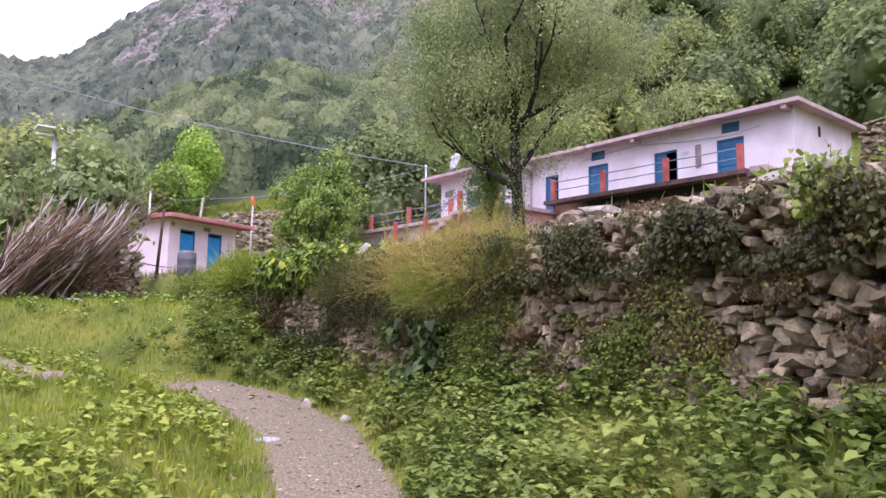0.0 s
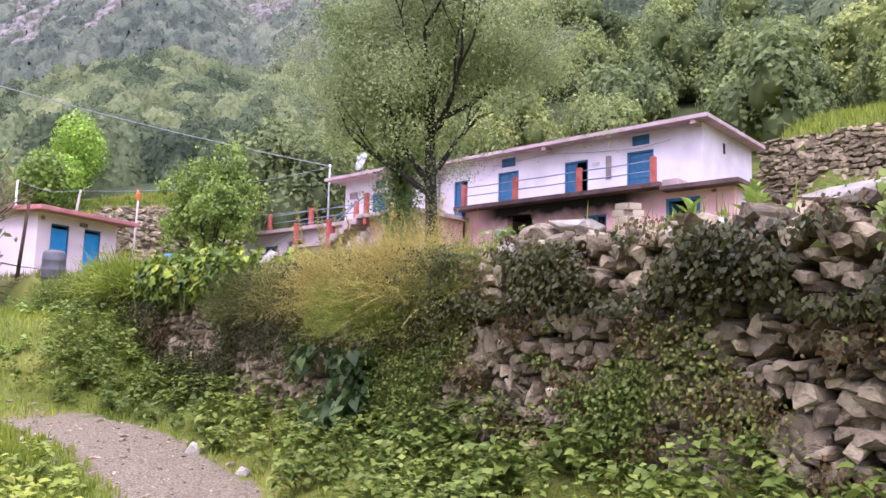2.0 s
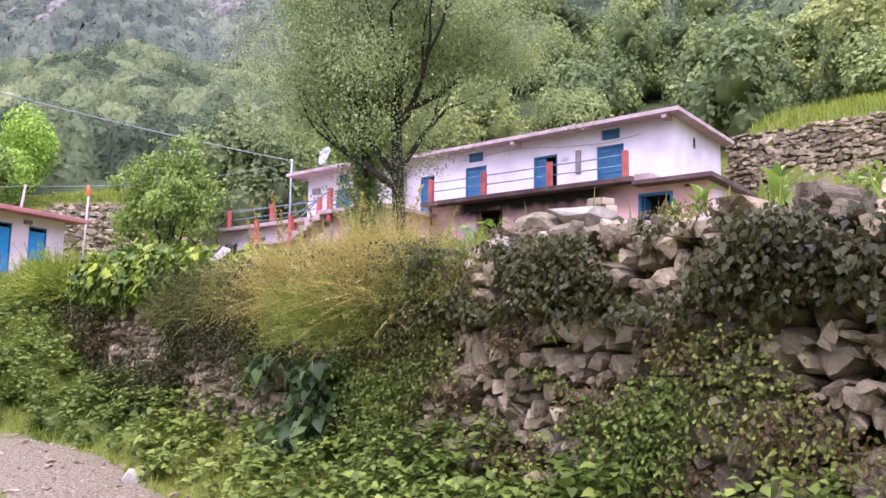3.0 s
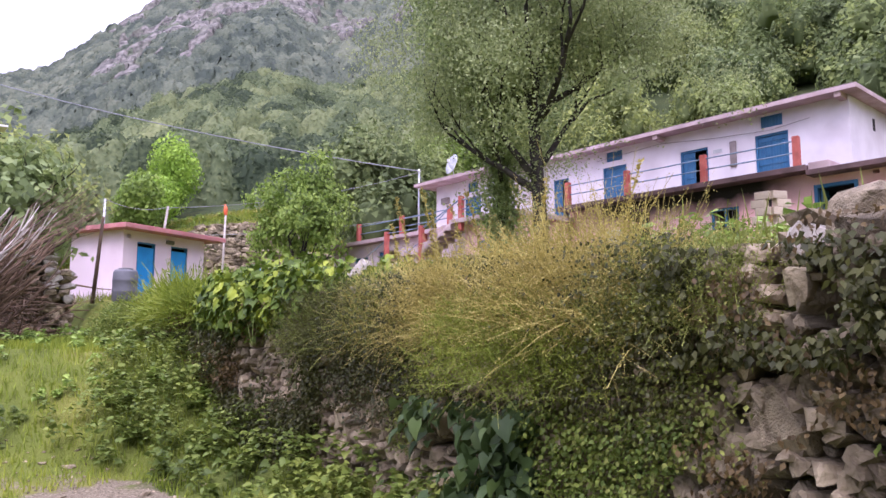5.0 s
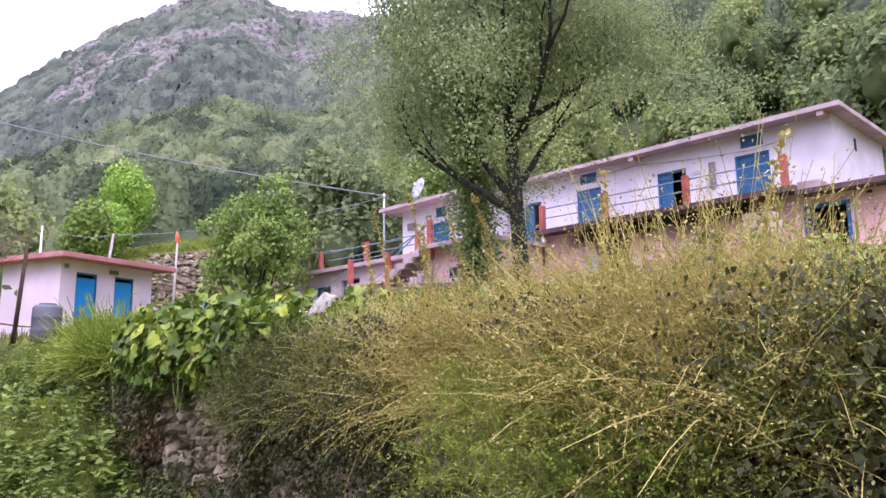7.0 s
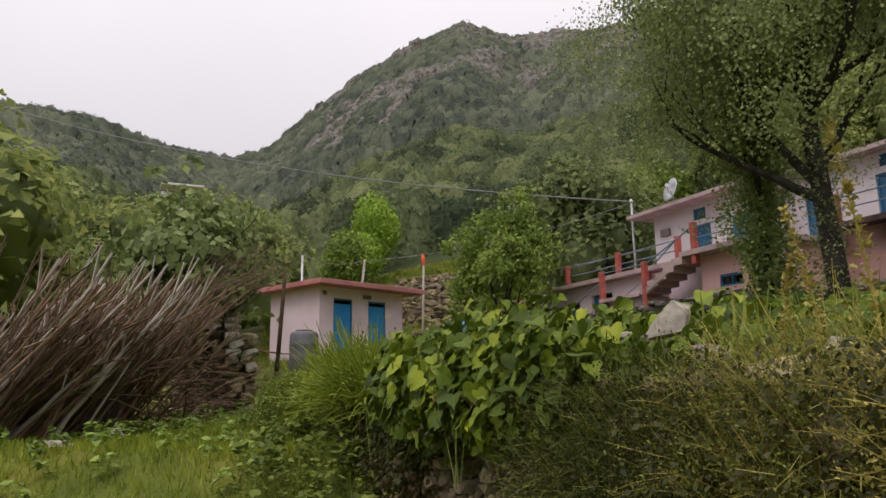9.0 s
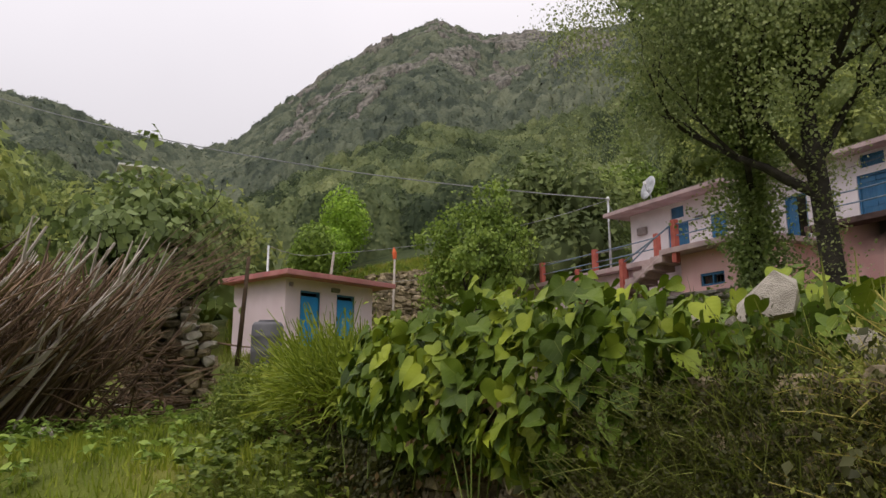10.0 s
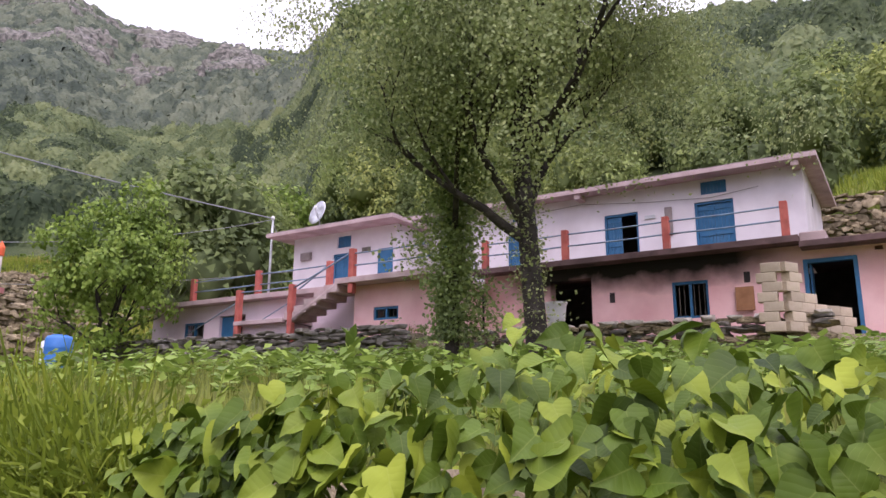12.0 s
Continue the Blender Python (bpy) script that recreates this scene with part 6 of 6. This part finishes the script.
for i, (x, y, h) in enumerate(((-2.3, 6.4, 0.45), (-1.7, 6.2, 0.5), (-1.1, 6.3, 0.45), (-0.6, 6.0, 0.5), (0.1, 5.9, 0.5), 
                               
                               (-2.9, 7.4, 0.5), (-1.4, 7.2, 0.55), (0.9, 6.6, 0.5), (-13.4, 10.2, 0.7), (-6.2, 8.8, 0.55))):
    tobacco_like(x, y, h * 0.95, 80 + i)


# ---- stick pile and clutter ----
def stick_pile():
    rng = np.random.default_rng(91)
    t = empty("stick_pile", (-15.5, 3.2, 2.1), "large leaning pile of dry brown sticks and branches", "woodpile")
    meshes = []
    for i in range(6):
        bm = bmesh.new()
        pts, p = [], Vector((0, 0, 0))
        for k in range(7):
            pts.append(p.copy())
            p = p + Vector((rng.normal(0, 0.01), rng.normal(0, 0.01), 1 / 6))
        add_tube(bm, pts, [0.012 * (1 - 0.1 * k) for k in range(7)], 5)
        for k in (3, 4, 5):
            e = pts[k] + Vector((rng.normal(0, 0.07), rng.normal(0, 0.07), 0.17))
            add_tube(bm, [pts[k], e], [0.006, 0.003], 4)
        data = bpy.data.meshes.new("stick")
        bm.to_mesh(data)
        bm.free()
        data.materials.append(PALEWOOD if i == 5 else STICK)
        meshes.append(data)
    for k in range(300):
        u = rng.uniform(0, 1)
        base = Vector((-14.0 - 2.3 * u + rng.normal(0, 0.3), 1.5 + 1.75 * u + rng.normal(0, 0.22), 0))
        base.z = float(ground_z(base.x, base.y)) - 0.05
        length = rng.uniform(1.5, 2.6) * (1.15 if k % 9 == 0 else 1)
        tilt = rng.normal(0.62, 0.14)
        d = Vector((0.1 + rng.normal(0, 0.22), tilt + (0.2 if k % 7 == 0 else 0), 1.0)).normalized()
        ob = new("stick", meshes[5 if k % 9 == 0 else k % 5])
        ob.parent = t
        ob.matrix_parent_inverse = Matrix.Translation(t.location).inverted()
        w = rng.uniform(0.9, 3.0) * (1.3 if k % 9 == 0 else 1)
        ob.matrix_basis = Matrix.Translation(base) @ d.to_track_quat("Z", "Y").to_matrix().to_4x4() @ Matrix.Diagonal((w, w, length, 1))
    bm = bmesh.new()
    for k in range(150):
        p = Vector((-16.6 + rng.normal(0, 0.5), 4.0 + rng.normal(0, 0.4), 1.7 + abs(rng.normal(0, 0.4))))
        q = p + Vector((rng.normal(0, 0.6), rng.normal(0, 0.5), rng.uniform(-0.1, 0.5)))
        add_tube(bm, [p, (p + q) / 2 + Vector(rng.normal(0, 0.06, 3)), q], [0.012, 0.009, 0.004], 4)
    tagged(settle(part("brushwood", bm, STICK, t)), kind="stuff")
    bm = bmesh.new()
    for k in range(60):
        p = Vector((-17.2 + rng.normal(0, 0.3), 4.1 + rng.normal(0, 0.25), 3.0 + rng.uniform(0, 0.5)))
        q = p + Vector((-1.6 + rng.normal(0, 0.4), 1.7 + rng.normal(0, 0.35), 1.5 + rng.normal(0, 0.25)))
        add_tube(bm, [p, (p + q) / 2 + Vector(rng.normal(0, 0.08, 3)), q], [0.014, 0.009, 0.003], 4)
    tagged(settle(part("brushwood", bm, STICK, t)), kind="stuff")


stick_pile()


def barrel(name, x, y, z, r, h, material, label):
    t = empty(name, (x, y, z), label, "barrel")
    prof = [(r * 0.9, 0), (r, 0.06 * h), (r, 0.3 * h), (r * 1.03, 0.33 * h), (r, 0.36 * h), (r, 0.64 * h), (r * 1.03, 0.67 * h), (r, 0.7 * h), (r * 0.98, 0.92 * h), (r * 0.85, h)]
    part("body", tube([(0, 0, q[1]) for q in prof], [q[0] for q in prof], 24), material, t, smooth=True)
    part("lid", tube([(0, 0, h), (0, 0, h + 0.03)], [r * 0.6, r * 0.58], 20), material, t)


barrel("barrel", -24.8, 13.1, float(ground_z(-24.8, 13.1)), 0.31, 0.85, BARREL, "blue plastic barrel standing on the terrace field")
barrel("barrel", -15.7, 5.95, float(ground_z(-15.7, 5.95)), 0.22, 0.6, GREYBARREL, "dark grey plastic drum at the terrace edge")
barrel("jerrycan", -25.9, 13.4, float(ground_z(-25.9, 13.4)), 0.14, 0.75, WHITEPLASTIC, "white plastic container standing on the field")


def bucket():
    t = empty("bucket", (-15.35, 20.5, 4.48), "grey-white plastic bucket on the yard wall", "bucket")
    part("body", tube([(0, 0, 0), (0, 0, 0.3), (0, 0, 0.62), (0, 0, 0.66)], [0.2, 0.235, 0.27, 0.29], 24), BUCKET, t, smooth=True)
    part("rim", tube([(0, 0, 0.63), (0, 0, 0.665)], [0.295, 0.295], 24), BUCKET, t)


bucket()
bd = new("board", None)
bd.location = (-11.05, 21.78, 4.82)
tagged(bd, "brown wooden board leaning on the pink wall", "board")
part("panel", box(-0.21, 0.21, -0.02, 0.02, 0, 0.57, 0.006), BROWNBOARD, bd)


def lamp_mast():
    t = empty("street_lamp", (-26.3, 4.87, 2.5), "thin white solar street lamp behind the stick pile", "street lamp")
    part("pole_shaft", tube([(0, 0, -0.4), (0.02, 0, 2.6), (0.0, 0, 5.45)], [0.09, 0.08, 0.07], 10), STEEL, t, smooth=True)
    part("solar_panel", box(-0.35, 0.35, -0.62, 0.55, 5.45, 5.51, 0.01), WHITEPLASTIC, t)
    part("lamp_head", box(-0.1, 0.1, -0.6, -0.05, 5.2, 5.3, 0.015), WHITEPLASTIC, t)


lamp_mast()
service_pole(-29.6, 9.2, 3.2, 6.8, 0.05, "thin steel pole behind the outhouse", (0, 0), False)
service_pole(-31.0, 11.6, 3.4, 7.0, 0.06, "crooked wooden pole behind the outhouse", (0.25, 0.3), False, PALEWOOD)
flag = service_pole(-31.5, 14.6, 3.6, 7.2, 0.055, "leaning pole with a small orange rag", (-0.3, 0.2), False, PALEWOOD)
part("rag", tube([(-0.3, 0.2, 3.5), (-0.33, 0.2, 3.75), (-0.45, 0.22, 4.0)], [0.08, 0.1, 0.03], 6), REDCLOTH, flag)
service_pole(-18.4, 6.1, 2.5, 4.4, 0.045, "weathered wooden fence post beside the outhouse", (0.06, 0.1), False, STICK)


def cable(a, b, sag, r=0.012):
    pts = []
    for i in range(17):
        k = i / 16
        p = Vector(a).lerp(Vector(b), k)
        p.z -= sag * 4 * k * (1 - k)
        pts.append(p)
    c = part("power_cable", tube(pts, r, 5), CABLE, None)
    tagged(c, "grey overhead power cable strung from the service pole", "cable")


cable((-28.4, 23.0, 9.75), (-60, -6, 22.0), 1.2, 0.028)
cable((-28.4, 23.0, 9.7), (-31.25, 11.9, 7.0), 0.4)
cable((-31.25, 11.9, 7.0), (-29.6, 9.2, 6.8), 0.2)
cable((-28.4, 23.0, 9.6), (-27.9, 23.3, 8.5), 0.1)
cable((-27.5, 23.35, 7.6), (-44, 12, 7.5), 0.6)


def hill_terraces():
    """Old field terraces above the outhouse, each edged with a low brown stone bank."""
    rng = np.random.default_rng(44)
    t = empty("wall_field_terraces", (-45, 24, 8), "low brown stone banks of old field terraces", "wall", kind="structure")
    for k, (r, a0, a1) in enumerate(((40, 60, 73), (45, 59, 71), (50, 58, 72), (56, 60, 70), (61, 59, 69))):
        places = []
        for i in range(520):
            az = math.radians(rng.uniform(a0, a1))
            rr = r + 1.2 * math.sin(az * 9 + k) + rng.normal(0, 0.12)
            x, y = -5 - rr * math.sin(az), 3 + rr * math.cos(az)
            w = rng.uniform(0.2, 0.6)
            places.append(((x, y, float(ground_z(x, y)) + rng.uniform(0.0, 1.0) * (1.5 if 62 < math.degrees(az) < 69 else 0.7)), (w * 1.3, 0.4, rng.uniform(0.14, 0.34)), az + rng.normal(0, 0.3), rng.normal(0, 0.1)))
        join_stones("stone_bank", STONES, places, t)


hill_terraces()


def on_terraces(x, y):
    az = np.degrees(np.arctan2(-(x + 5), y - 3))
    return (az > 55) & (az < 79)


grass("grass", 47, 60000, -78, -28, 10, 42, lambda x, y: (np.abs((np.hypot(x + 5, y - 3) - 40) / 5.3 % 1.0 - 0.12) < 0.13) * (np.hypot(x + 5, y - 3) > 37) * (np.hypot(x + 5, y - 3) < 76) * on_terraces(x, y), 0.5, DRY, "withered ochre grass on the terrace banks", wide=2.5)
grass("grass", 45, 110000, -78, -28, 10, 42, lambda x, y: (np.hypot(x + 5, y - 3) > 33) * (np.hypot(x + 5, y - 3) < 74) * on_terraces(x, y) * (0.45 + 0.55 * patchy(x, y, 2.2, 2)), 0.5, GRASS, "rank yellow-green grass on the old terraces", wide=2.5)
herbs("scrub", 46, 1100, -72, -28, 12, 40, lambda x, y: (np.hypot(x + 5, y - 3) > 33) * (0.1 + 0.6 * patchy(x, y, 1.7, 5)), 0.9, 0.2, 40, FRESHLEAF, "low scrub on the old terraces", category="scrub")
